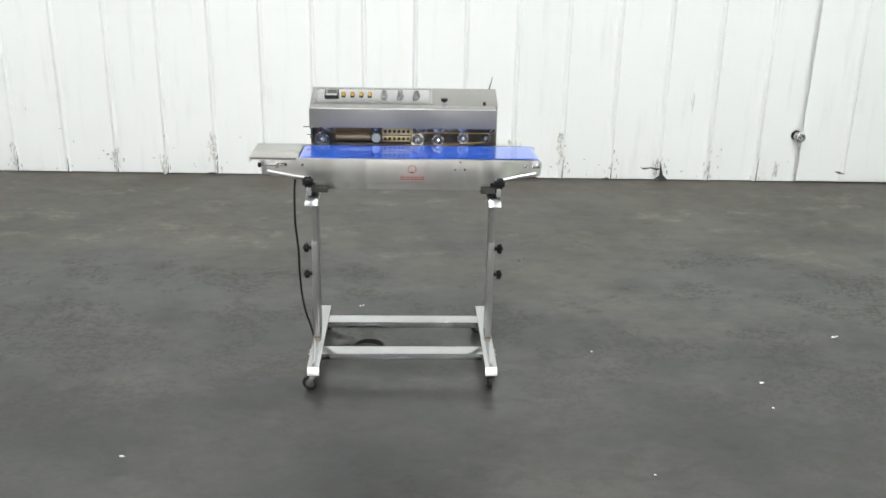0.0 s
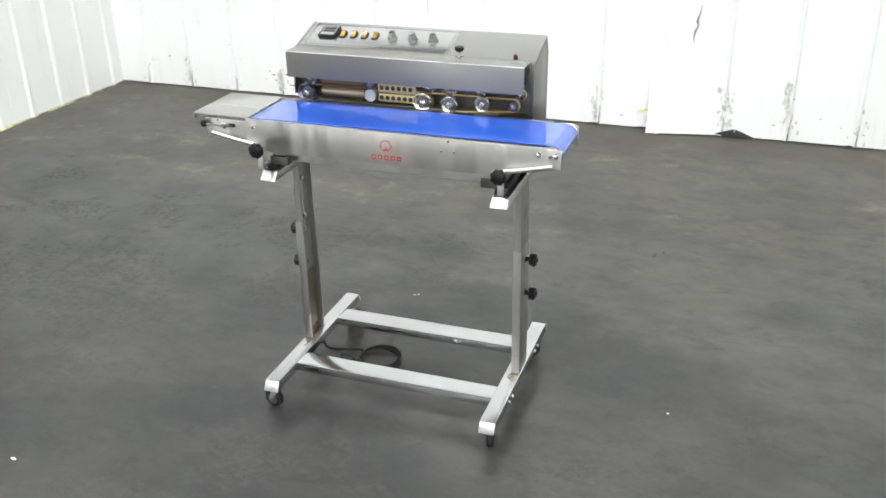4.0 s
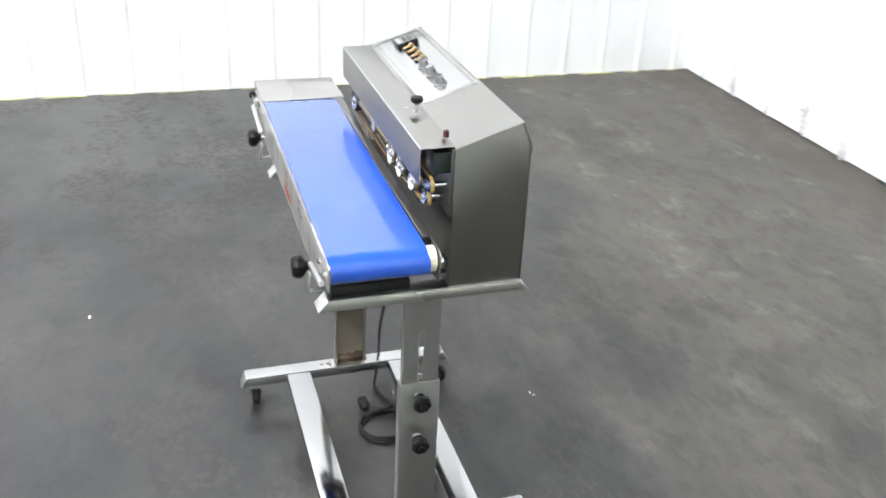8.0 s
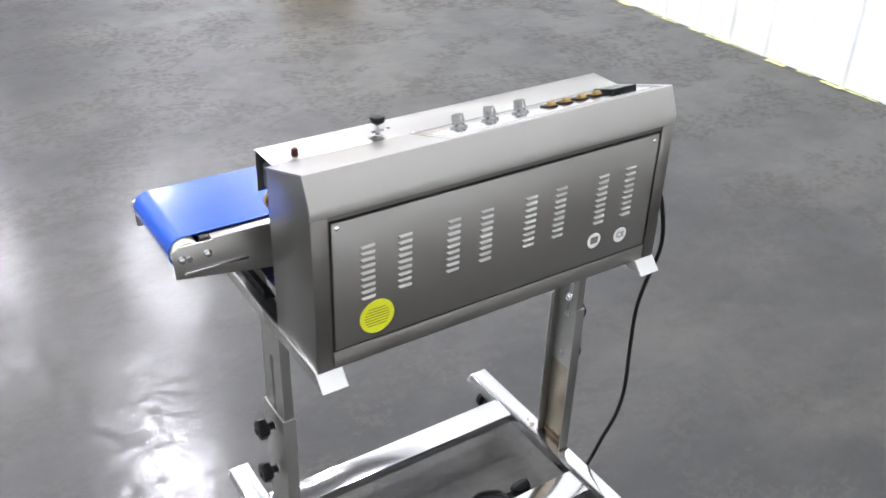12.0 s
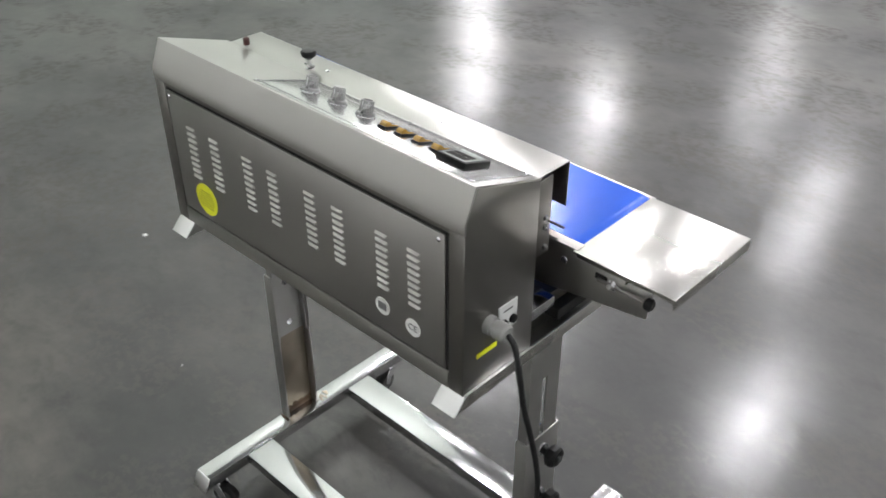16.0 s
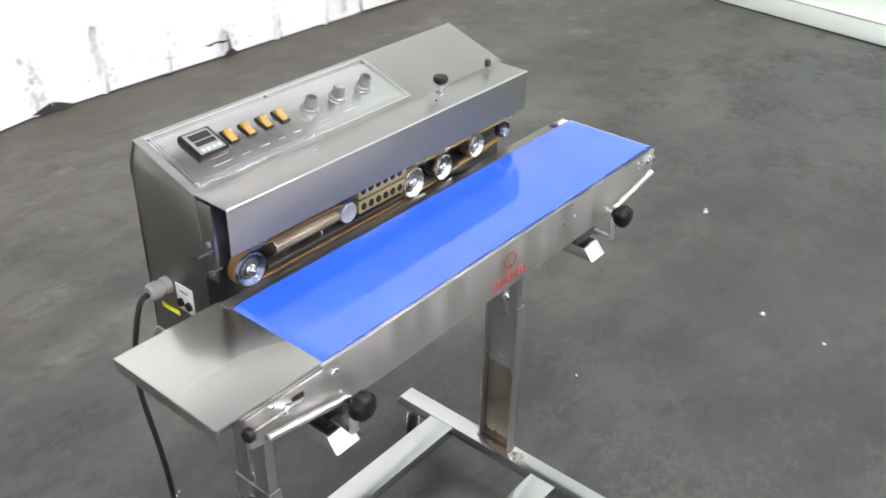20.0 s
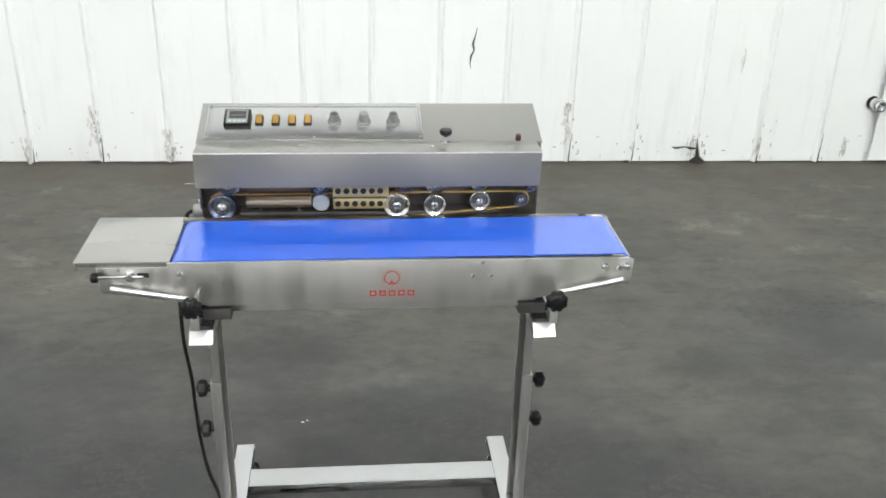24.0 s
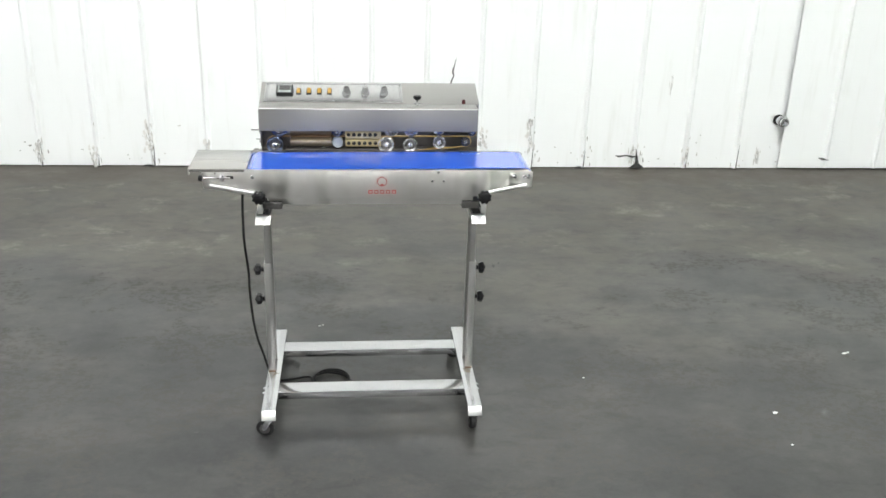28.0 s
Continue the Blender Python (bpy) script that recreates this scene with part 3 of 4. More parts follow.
for x, y, w, h in ((0.51, 3.88, 0.008, 0.026), (0.535, 3.91, 0.006, 0.010), (-0.235, 3.12, 0.030, 0.016), (-0.205, 3.10, 0.014, 0.022), (-0.18, 3.10, 0.006, 0.004), (-0.67, 3.11, 0.016, 0.006), (-0.45, 2.73, 0.007, 0.004), (-0.16, 2.45, 0.006, 0.004), (-0.30, 2.52, 0.007, 0.005), (-0.02, 2.50, 0.005, 0.006), (0.10, 2.42, 0.009, 0.004)):
    blot(rng, x, y, 0.0025, w, h, "z", bm, 13)
part("floor_stain", bm, DARK_SCUFF_GAP, floor_slab, "small dark oil stains")

# ochre bin by the side wall
bin_ = base("storage_bin", -2.06, -1.95, 0, "ochre yellow plastic storage bin standing by the ribbed wall", "bin")
part("tub", prism([(-2.23, 0.0), (-1.89, 0.0), (-1.83, 0.68), (-2.29, 0.68)], "y", -2.15, -1.75, 0.02), OCHRE, bin_)
part("rim", box(-2.31, -1.81, -2.17, -1.73, 0.66, 0.72, 0.012), OCHRE, bin_)


# ---- high-bay lamps ----
def high_bay(x, y):
    lamp = base("high_bay_lamp", x, y, LAMP_Z, "round high-bay lamp hanging under the roof, lit", "lamp", "lamps under the roof")
    part("reflector", turned([(0, 0.06), (0.03, 0.09), (0.14, 0.20), (0.24, 0.26), (0.25, 0.262), (0.24, 0.252), (0.14, 0.19), (0.035, 0.08)], (x, y, LAMP_Z + 0.25), (0, 0, -1), 28), TUBE, lamp)
    part("lens", turned([(0, 0.0), (0.0, 0.235), (0.05, 0.225), (0.10, 0.19), (0.135, 0.12), (0.145, 0.0)], (x, y, LAMP_Z + 0.04), (0, 0, -1), 28), LAMP_LENS, lamp)
    part("ballast", turned([(0, 0.07), (0.16, 0.07), (0.17, 0.05)], (x, y, LAMP_Z + 0.24), (0, 0, 1), 20), GLAND, lamp)
    part("cord", rod((x, y, LAMP_Z + 0.40), (x, y, TOP), 0.008, 8), BLACK, lamp)


for x, y in LAMPS:
    high_bay(x, y)

# ---- the band sealer ----
sealer = base("band_sealer", 0.023, 2.93, 0, "stainless steel band sealer with blue conveyor belt on a wheeled stand", "machine")
X0, X1 = -0.268, 0.3175
PROFILE = [(2.988, 0.607), (2.988, 0.848), (3.0965, 0.8838), (3.112, 0.8475), (3.112, 0.607)]
# housing body in the darkened steel copy, so its ends look shaded
housing = part("housing", prism(PROFILE, "x", X0, X1, 0.0016), STEEL_SHADED, sealer)
# top and chamfer skin, laid over the housing with its grain lengthwise
TOPSKIN = [(2.9895, 0.8490), (3.0965, 0.8844), (3.1124, 0.8477), (3.1124, 0.8340), (3.1150, 0.8340), (3.1148, 0.8485), (3.0982, 0.8868), (3.0960, 0.8868), (2.9888, 0.8512)]
part("top_skin", prism(TOPSKIN, "x", X0 - 0.0012, X1 + 0.0012), STEEL, housing)
part("corner_post", box(X1 - 0.022, X1 + 0.0008, 3.1121, 3.1143, 0.608, 0.833, 0.0006), STEEL_SHADED, housing)
part("corner_post", box(X0 - 0.0008, X0 + 0.022, 3.1121, 3.1143, 0.608, 0.833, 0.0006), STEEL_SHADED, housing)
part("bottom_rail", box(X0 + 0.023, X1 - 0.023, 3.1121, 3.1145, 0.608, 0.6335, 0.0006), STEEL, housing)

gap = part("panel_gap", box(-0.2445, 0.2945, 3.1121, 3.1127, 0.634, 0.8265), VOID, housing)
back_panel = part("back_panel", box(-0.241, 0.2915, 3.1129, 3.1151, 0.637, 0.8235, 0.0006), BACK_STEEL, sealer, "brushed steel rear panel with rows of louvres")
lv = None
for c in (0.2435, 0.1895, 0.1155, 0.063, -0.011, -0.063, -0.140, -0.1925):
    for r in range(9):
        z = 0.7795 - r * 0.00945
        if lv is None:
            bm = prism([(3.1147, z - 0.0016), (3.1171, z - 0.0022), (3.1175, z - 0.001), (3.1147, z + 0.0026)], "x", c - 0.0112, c + 0.0112)
            for v in bm.verts:
                if v.co.y > 3.1159:
                    v.co.x += 0.003 if v.co.x < c else -0.003
            lv = part("louvre", bm, STEEL, back_panel)
            off = PLACE[lv.name] / K - Vector((c, 3.115, z))
        else:
            twin(lv, c + off.x, 3.115 + off.y, z + off.z, back_panel)
for x, z in ((-0.232, 0.8145), (0.285, 0.8165)):
    part("screw", turned([(0, 0.0032), (0.0012, 0.0032), (0.002, 0.0022), (0.0022, 0.0)], (x, 3.1147, z), (0, 1, 0), 12), CHROME, back_panel)
sticker = part("round_sticker", turned([(0, 0.0255), (0.0006, 0.0255)], (0.231, 3.1151, 0.6705), (0, 1, 0), 36), YELLOW, back_panel, "round yellow printed sticker")
for i in range(7):
    z = 0.683 - i * 0.0042
    w = math.sqrt(max(0.0, 0.0185 ** 2 - (z - 0.670) ** 2))
    part("printed_bar", box(0.231 - w, 0.231 + w, 3.1157, 3.1160, z - 0.0006, z + 0.0006), plain("olive_print", (0.22, 0.23, 0.02), 0.6) if i == 0 else bpy.data.materials["olive_print"], sticker)
for x, z in ((-0.137, 0.674), (-0.189, 0.669)):
    part("round_sticker", turned([(0, 0.0125), (0.0006, 0.0125)], (x, 3.1151, z), (0, 1, 0), 28), PAPER, back_panel, "small round pale sticker")


def lettering(text, size, name, material, parent, m):
    cu = bpy.data.curves.new(name, "FONT")
    cu.body, cu.size, cu.align_x, cu.align_y, cu.extrude = text, size, "CENTER", "CENTER", 0.0002
    tmp = new(name, cu)
    me = bpy.data.meshes.new_from_object(tmp.evaluated_get(bpy.context.evaluated_depsgraph_get()))
    bpy.data.objects.remove(tmp)
    bm = bmesh.new()
    bm.from_mesh(me)
    bmesh.ops.transform(bm, matrix=m, verts=bm.verts)
    return part(name, bm, material, parent)


lettering("CE", 0.013, "printed_mark", GREY_PRINT, back_panel, Matrix.Translation((-0.189, 3.1160, 0.669)) @ pose(0, 0, 0, 90, 0, 180))
part("printed_mark", prism([(-0.144, 0.669), (-0.130, 0.669), (-0.130, 0.680), (-0.144, 0.680)], "y", 3.1158, 3.1161), GREY_PRINT, back_panel)

# hinged cover over the wheels
cover = part("cover", box(X0 + 0.001, 0.309, 2.9358, 2.9908, 0.8501, 0.8517, 0.0003), STEEL, sealer, "bent brushed steel cover over the wheels")
# same bent sheet as the cover top; its shade is put into the colour
part("cover_front", box(X0 + 0.001, 0.309, 2.9343, 2.9357, 0.7908, 0.8499, 0.0003), COVER_SHADED, cover)
# fold in a lighter colour for the highlight along the edge
part("fold", prism([(2.9343, 0.8499), (2.9346, 0.8511), (2.9353, 0.8517), (2.9359, 0.8518), (2.9359, 0.8499)], "x", X0 + 0.001, 0.309), EDGE, cover)
part("screw", turned([(0, 0.003), (0.0015, 0.003), (0.0026, 0.0)], (-0.095, 2.969, 0.8515), (0, 0, 1), 12), CHROME, cover)
part("screw", turned([(0, 0.003), (0.0015, 0.003), (0.0026, 0.0)], (0.125, 2.962, 0.8515), (0, 0, 1), 12), CHROME, cover)

# sloping control panel
SLOPE = Matrix(((1, 0, 0, 0), (0, 0.9496, -0.3136, 2.988), (0, 0.3136, 0.9496, 0.848 + 0.0028), (0, 0, 0, 1)))


def on_slope(bm):
    return placed(bm, SLOPE)


panel = part("control_panel", on_slope(box(-0.2585, 0.113, 0.0085, 0.1105, 0, 0.0012, 0.0004)), PLATE, sealer, "flat steel control plate with printed border")
for i, (u0, u1, v0, v1) in enumerate(((-0.2545, 0.109, 0.0130, 0.0139), (-0.2500, 0.1045, 0.0165, 0.0171), (-0.2545, 0.109, 0.1051, 0.1060), (-0.2500, 0.1045, 0.1019, 0.1025), (-0.2545, -0.2536, 0.0130, 0.1060), (-0.2505, -0.2499, 0.0165, 0.1025), (0.1081, 0.109, 0.0130, 0.1060), (0.1043, 0.1049, 0.0165, 0.1025))):
    part("printed_line", on_slope(box(u0, u1, v0, v1, 0.0012, 0.0014)), GREY_PRINT, panel)
for u, w in ((-0.205, 0.018), (-0.168, 0.008), (-0.140, 0.009), (-0.112, 0.006), (-0.085, 0.008), (-0.039, 0.011), (0.012, 0.016), (0.063, 0.010)):
    part("printed_bar", on_slope(box(u - w * 0.8, u + w * 0.8, 0.0278, 0.0292, 0.0012, 0.0014)), PALE_PRINT, panel)
for u in (-0.2545, -0.073, 0.109):
    for v in (0.0134, 0.1056):
        part("screw", on_slope(turned([(0, 0.0028), (0.001, 0.0028), (0.0022, 0.0)], (u, v, 0.0012), (0, 0, 1), 12)), CHROME, panel)
ctl = part("temperature_controller", on_slope(box(-0.2275, -0.183, 0.043, 0.087, 0.0005, 0.0085, 0.0015)), BLACK, sealer, "square black temperature controller")
part("display", on_slope(box(-0.219, -0.190, 0.0690, 0.0800, 0.0080, 0.0090)), LCD, ctl)
part("display", on_slope(box(-0.219, -0.190, 0.0590, 0.0670, 0.0080, 0.0090)), LCD, ctl)
part("face_plate", on_slope(box(-0.2235, -0.187, 0.0460, 0.0840, 0.0080, 0.0087)), plain("face_grey", (0.20, 0.215, 0.20), 0.4), ctl)
for i in range(4):
    part("button", on_slope(box(-0.2195 + i * 0.008, -0.2145 + i * 0.008, 0.0490, 0.0535, 0.0082, 0.0098, 0.0004)), PALE_BUTTON, ctl)
for u in (-0.168, -0.140, -0.112, -0.085):
    sw = part("rocker_switch", on_slope(box(u - 0.0068, u + 0.0068, 0.0495, 0.0745, 0.0005, 0.004, 0.0008)), BLACK, sealer, "amber rocker switch in a black frame")
    bm = prism([(0.0515, 0.003), (0.0735, 0.003), (0.0722, 0.0070), (0.0690, 0.0098), (0.0655, 0.0090), (0.0620, 0.0062), (0.0515, 0.0050)], "x", u - 0.0050, u + 0.0050, 0.0006)
    part("rocker", on_slope(bm), AMBER, sw)
for u in (-0.039, 0.012, 0.063):
    bm = turned([(0, 0.0110), (0.0015, 0.0122), (0.0040, 0.0118), (0.0050, 0.0088), (0.0180, 0.0080), (0.0190, 0.0074), (0.0190, 0.0062), (0.0172, 0.0058), (0.0172, 0.0)], (u, 0.0565, 0.0010), (0, 0, 1), 32)
    for v in bm.verts:
        d = v.co - Vector((u, 0.0565, 0))
        if v.co.z > 0.0055 and math.hypot(d.x, d.y) > 0.0070 and round(math.atan2(d.y, d.x) / (2 * math.pi) * 32) % 2:
            v.co.x -= d.x * 0.09
            v.co.y -= d.y * 0.09
    kn = part("dial_knob", on_slope(bm), GREY_KNOB, sealer, "grey fluted dial knob", smooth=25)
    top = turned([(0, 0.0070), (0.0030, 0.0066), (0.0036, 0.0)], (u, 0.0565, 0.0184), (0, 0, 1), 24) if u == 0.012 else turned([(0, 0.0056), (0.0006, 0.0056), (0.0006, 0)], (u, 0.0565, 0.0182), (0, 0, 1), 24)
    part("knob_cap", on_slope(top), GLAND if u == 0.012 else DARK_STEEL, kn)
    part("pointer", on_slope(box(u - 0.0006, u + 0.0006, 0.0635, 0.0648, 0.0060, 0.0185)), WHITE_PLASTIC, kn)
    part("washer", on_slope(turned([(0, 0.0130), (0.0008, 0.0130)], (u, 0.0565, 0.0011), (0, 0, 1), 24)), CHROME, kn)

# black pressure knob on its threaded pin and the small red cap
kx, ky = 0.149, 2.973
press = part("pressure_knob", turned([(0, 0.004), (0.002, 0.0068), (0.005, 0.0102), (0.0095, 0.0110), (0.0125, 0.0095), (0.0135, 0.0)], (kx, ky, 0.8665), (0, 0, 1), 24), BLACK, sealer, "black mushroom knob on a threaded pin")
part("pin", rod((kx, ky, 0.849), (kx, ky, 0.869), 0.0032, 12), CHROME, press)
part("wing_nut", box(kx - 0.0095, kx + 0.0095, ky - 0.002, ky + 0.002, 0.8560, 0.8590, 0.001), GREY_KNOB, press)
part("collar", turned([(0, 0.006), (0.004, 0.006), (0.005, 0.004)], (kx, ky, 0.8500), (0, 0, 1), 12), CHROME, press)
cap = part("red_cap", turned([(0, 0.0045), (0.001, 0.0050), (0.009, 0.0048), (0.011, 0.003), (0.011, 0)], (0.2755, 2.985, 0.8555), (0, 0, 1), 16), RED_CAP, sealer, "small dark red cap")
part("stem", rod((0.2755, 2.985, 0.848), (0.2755, 2.985, 0.857), 0.0026, 10), CHROME, cap)

# wheels, bands and blocks behind the cover
WY = 2.949


SILVER = plain("turned_steel", (0.68, 0.68, 0.68), 0.25, 1.0, 0.06, 30)


# wheel steel with the blue belt's reflection put into its colour
BELT_TINT = plain("belt_tinted_steel", (0.17, 0.20, 0.31), 0.24, 0.9, 0.10, 30)


def wheel(x, z, r, face, rim, deep=0.021, label=""):
    w = part("pressure_wheel", turned([(0.0052, 0.0), (0.0052, r * 0.64), (0.0044, r * 0.67), (0.0010, r * 0.91), (0.0, r * 0.94), (0.0004, r * 0.975), (0.0016, r), (deep - 0.0015, r), (deep, r * 0.97), (deep, 0.0)], (x, WY, z), (0, 1, 0), 32), rim, sealer, label)
    part("recess", turned([(0, r * 0.64), (0.0006, r * 0.63), (0.0006, 0)], (x, WY + 0.0051, z), (0, -1, 0), 32), DARK_STEEL, w)
    part("face_disc", turned([(0, r * 0.36), (0.0026, r * 0.35), (0.0042, r * 0.31), (0.0052, r * 0.25), (0.0056, r * 0.19), (0.0046, r * 0.17), (0.0046, 0)], (x, WY + 0.0046, z), (0, -1, 0), 32), face, w)
    part("ring", turned([(0, r * 0.54), (0.0016, r * 0.53), (0.0022, r * 0.505), (0.0016, r * 0.48), (0, r * 0.47)], (x, WY + 0.0048, z), (0, -1, 0), 32), face, w)
    part("axle_bolt", turned([(0, r * 0.17), (0.003, r * 0.17), (0.0036, r * 0.13), (0.0036, 0)], (x, WY + 0.0015, z), (0, -1, 0), 6 if r > 0.015 else 14), CHROME, w)
    part("shaft", rod((x, WY + deep - 0.001, z), (x, 2.990, z), max(0.0046, r * 0.24), 14), CHROME, w)
    return w


wheel(-0.229, 0.749, 0.0222, SILVER, BELT_TINT, label="steel band wheel with a dished face, tinted with the belt's reflection")
wheel(-0.216, 0.7935, 0.0222, SILVER, BELT_TINT, label="steel band wheel with a dished face, tinted with the belt's reflection")
roller = part("pressing_roller", turned([(0, 0.0), (0, 0.0128), (0.0015, 0.0146), (0.019, 0.0146), (0.020, 0.013), (0.020, 0.0)], (-0.063, WY, 0.7560), (0, 1, 0), 32), MILKY, sealer, "milky grey silicone pressing roller")
part("shaft", rod((-0.063, WY + 0.019, 0.7560), (-0.063, 2.990, 0.7560), 0.0046, 14), CHROME, roller)
wheel(-0.063, 0.7865, 0.0148, SILVER, BELT_TINT)
wheel(0.066, 0.7500, 0.0222, SILVER, SILVER, label="large bright steel band wheel")
wheel(0.080, 0.7955, 0.0222, SILVER, SILVER)
wheel(0.131, 0.7500, 0.0195, SILVER, SILVER, label="bright steel grooved wheel")
wheel(0.133, 0.7925, 0.0205, SILVER, SILVER)
wheel(0.209, 0.7570, 0.0180, SILVER, SILVER)
wheel(0.207, 0.7950, 0.0180, SILVER, SILVER)
wheel(0.281, 0.7590, 0.0130, SILVER, BELT_TINT, 0.012)
wheel(0.297, 0.7850, 0.0110, SILVER, BELT_TINT, 0.012)


def bevelled_bar(z0, z1, upper):
    """Bar with a long undercut along its lower edge."""
    c = 0.010
    if upper:
        return [(2.9600, z0), (2.9520, z0 + c), (2.9520, z1), (2.984, z1), (2.984, z0)]
    return [(2.9600, z0), (2.9500, z0 + c), (2.9500, z1 - 0.0055), (2.9565, z1), (2.984, z1), (2.984, z0)]


for z0, z1, up in ((0.7440, 0.7665, False), (0.7685, 0.789, True)):
    hb = part("heater_bar", prism(bevelled_bar(z0, z1, up), "x", -0.188, -0.079, 0.0008), BAR_SHADED if up else BRASS_STEEL, sealer, "heat-stained steel sealing bar")
    part("mount_pin", rod((-0.165, 2.966, z0 - 0.010 if not up else z1), (-0.165, 2.966, z0 if not up else z1 + 0.01), 0.004, 10), CHROME, hb)
    part("mount_pin", rod((-0.100, 2.966, z0 - 0.010 if not up else z1), (-0.100, 2.966, z0 if not up else z1 + 0.01), 0.004, 10), CHROME, hb)
for z0, z1 in ((0.7445, 0.7635), (0.7665, 0.788)):
    cb = part("cooling_block", box(-0.0425, 0.0520, 2.951, 2.984, z0, z1, 0.001), BEIGE_METAL, sealer, "beige drilled cooling block")
    # dark discs drawn for the shade in the drilled holes
    for i in range(6):
        part("bore", turned([(0, 0.0052), (0.0004, 0.0052), (0.0004, 0.0046), (0.0002, 0.0)], (-0.034 + i * 0.0143, 2.9510, (z0 + z1) / 2), (0, -1, 0), 18), VOID, cb)
part("sealing_band", loop_band(((-0.229, 0.749, 0.0222), (0.066, 0.7500, 0.0222)), 2.953, 2.966, 0.0010), BAND, sealer, "brown heat-resistant band")
part("sealing_band", loop_band(((-0.216, 0.7935, 0.0222), (0.080, 0.7955, 0.0222)), 2.953, 2.966, 0.0010), BAND, sealer, "brown heat-resistant band")
YBAND = plain("ochre_belt", (0.36, 0.24, 0.08), 0.4, 0, 0.15, 140)
part("guide_belt", loop_band(((0.066, 0.7500, 0.0212), (0.281, 0.7590, 0.0130)), 2.9535, 2.9595, 0.0020), YBAND, sealer, "narrow ochre guide belt")
part("guide_belt", loop_band(((0.080, 0.7955, 0.0212), (0.297, 0.7850, 0.0110)), 2.9535, 2.9595, 0.0020), YBAND, sealer, "narrow ochre guide belt")
part("back_plate", box(X0 + 0.004, X1 - 0.004, 2.9845, 2.9885, 0.735, 0.848, 0.0004), DARK_STEEL, sealer, "dark plate behind the wheels")
part("under_rail", box(-0.20, 0.245, 2.954, 2.984, 0.7305, 0.7375, 0.0008), DARK_STEEL, sealer)
br = part("side_bracket", box(X0 + 0.001, X0 + 0.005, 2.964, 2.988, 0.742, 0.846, 0.0005), STEEL_SHADED, sealer)
for z in (0.752, 0.779, 0.792):
    part("bolt", turned([(0, 0.004), (0.003, 0.004), (0.004, 0.002), (0.004, 0)], (X0 + 0.001, 2.974, z), (-1, 0, 0), 6), GREY_KNOB, br)
part("stop_pin", rod((-0.290, 2.968, 0.7855), (-0.262, 2.968, 0.7855), 0.0015, 10), DARK_STEEL, br)
part("stop_pin", rod((-0.278, 2.962, 0.7620), (-0.262, 2.962, 0.7620), 0.0013, 10), DARK_STEEL, br)
part("board", box(0.285, 0.3085, 2.958, 2.984, 0.808, 0.842, 0.0005), plain("green_board", (0.007, 0.014, 0.011), 0.5), sealer, "green circuit board under the cover")

# cable gland, switch plate and yellow label on the end plate
gl = part("cable_gland", turned([(0, 0.0118), (0.009, 0.0118), (0.010, 0.0095), (0.014, 0.0095), (0.015, 0.0118), (0.027, 0.0114), (0.030, 0.0088), (0.030, 0.004)], (X0 - 0.0005, 3.072, 0.694), (-1, 0, 0), 16), GLAND, sealer, "pale grey cable gland")
plate = part("rating_plate", box(X0 - 0.0018, X0 - 0.0003, 3.021, 3.054, 0.667, 0.7055, 0.0004), WHITE_PLASTIC, sealer, "small white switch plate")
part("fuse_cap", turned([(0, 0.0062), (0.004, 0.0055), (0.005, 0.003), (0.005, 0)], (X0 - 0.0015, 3.0455, 0.679), (-1, 0, 0), 14), BLACK, plate)
part("fuse_cap", turned([(0, 0.0062), (0.004, 0.0055), (0.005, 0.003), (0.005, 0)], (X0 - 0.0015, 3.0295, 0.679), (-1, 0, 0), 14), BLACK, plate)
part("printed_bar", box(X0 - 0.0022, X0 - 0.0015, 3.030, 3.046, 0.695, 0.6975), GREY_PRINT, plate)
part("warning_label", box(X0 - 0.0012, X0 - 0.0003, 3.0555, 3.091, 0.6520, 0.6585), YELLOW, sealer, "narrow yellow label")

# conveyor frame
FRONT_OUT = [(-0.395, 0.729), (-0.290, 0.729), (-0.290, 0.7352), (0.424, 0.7352), (0.434, 0.730), (0.432, 0.690), (0.27, 0.6622), (-0.235, 0.6622), (-0.392, 0.688)]
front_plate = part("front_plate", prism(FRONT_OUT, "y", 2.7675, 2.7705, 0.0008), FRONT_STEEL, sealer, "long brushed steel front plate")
part("top_flange", box(-0.290, 0.410, 2.7656, 2.7706, 0.7354, 0.7364, 0.0003), FRONT_STEEL, front_plate)
part("bottom_flange", box(-0.235, 0.27, 2.7708, 2.786, 0.6622, 0.6640, 0.0004), STEEL, front_plate)
part("lower_strip", prism([(2.7960, 0.6660), (2.7975, 0.6660), (2.7975, 0.6350), (2.7960, 0.6350)], "x", -0.240, 0.286, 0.0004), FRONT_STEEL, sealer, "bright steel strip below the front plate")
REAR_OUT = [(-0.395, 0.729), (-0.290, 0.729), (-0.290, 0.737), (0.424, 0.737), (0.434, 0.731), (0.432, 0.690), (0.27, 0.664), (-0.235, 0.664), (-0.392, 0.688)]
rear_plate = part("rear_plate", prism(REAR_OUT, "y", 2.9325, 2.9355, 0.0008), STEEL, sealer)
part("top_flange", box(-0.290, 0.378, 2.9205, 2.9358, 0.7370, 0.7384, 0.0005), STEEL_SHADED, rear_plate)
part("guide_block", box(0.380, 0.392, 2.9205, 2.9320, 0.7300, 0.7395, 0.001), BLACK, rear_plate)
part("lower_strip", box(0.33, 0.42, 2.9356, 2.9376, 0.6935, 0.6985, 0.0006), CHROME, rear_plate)
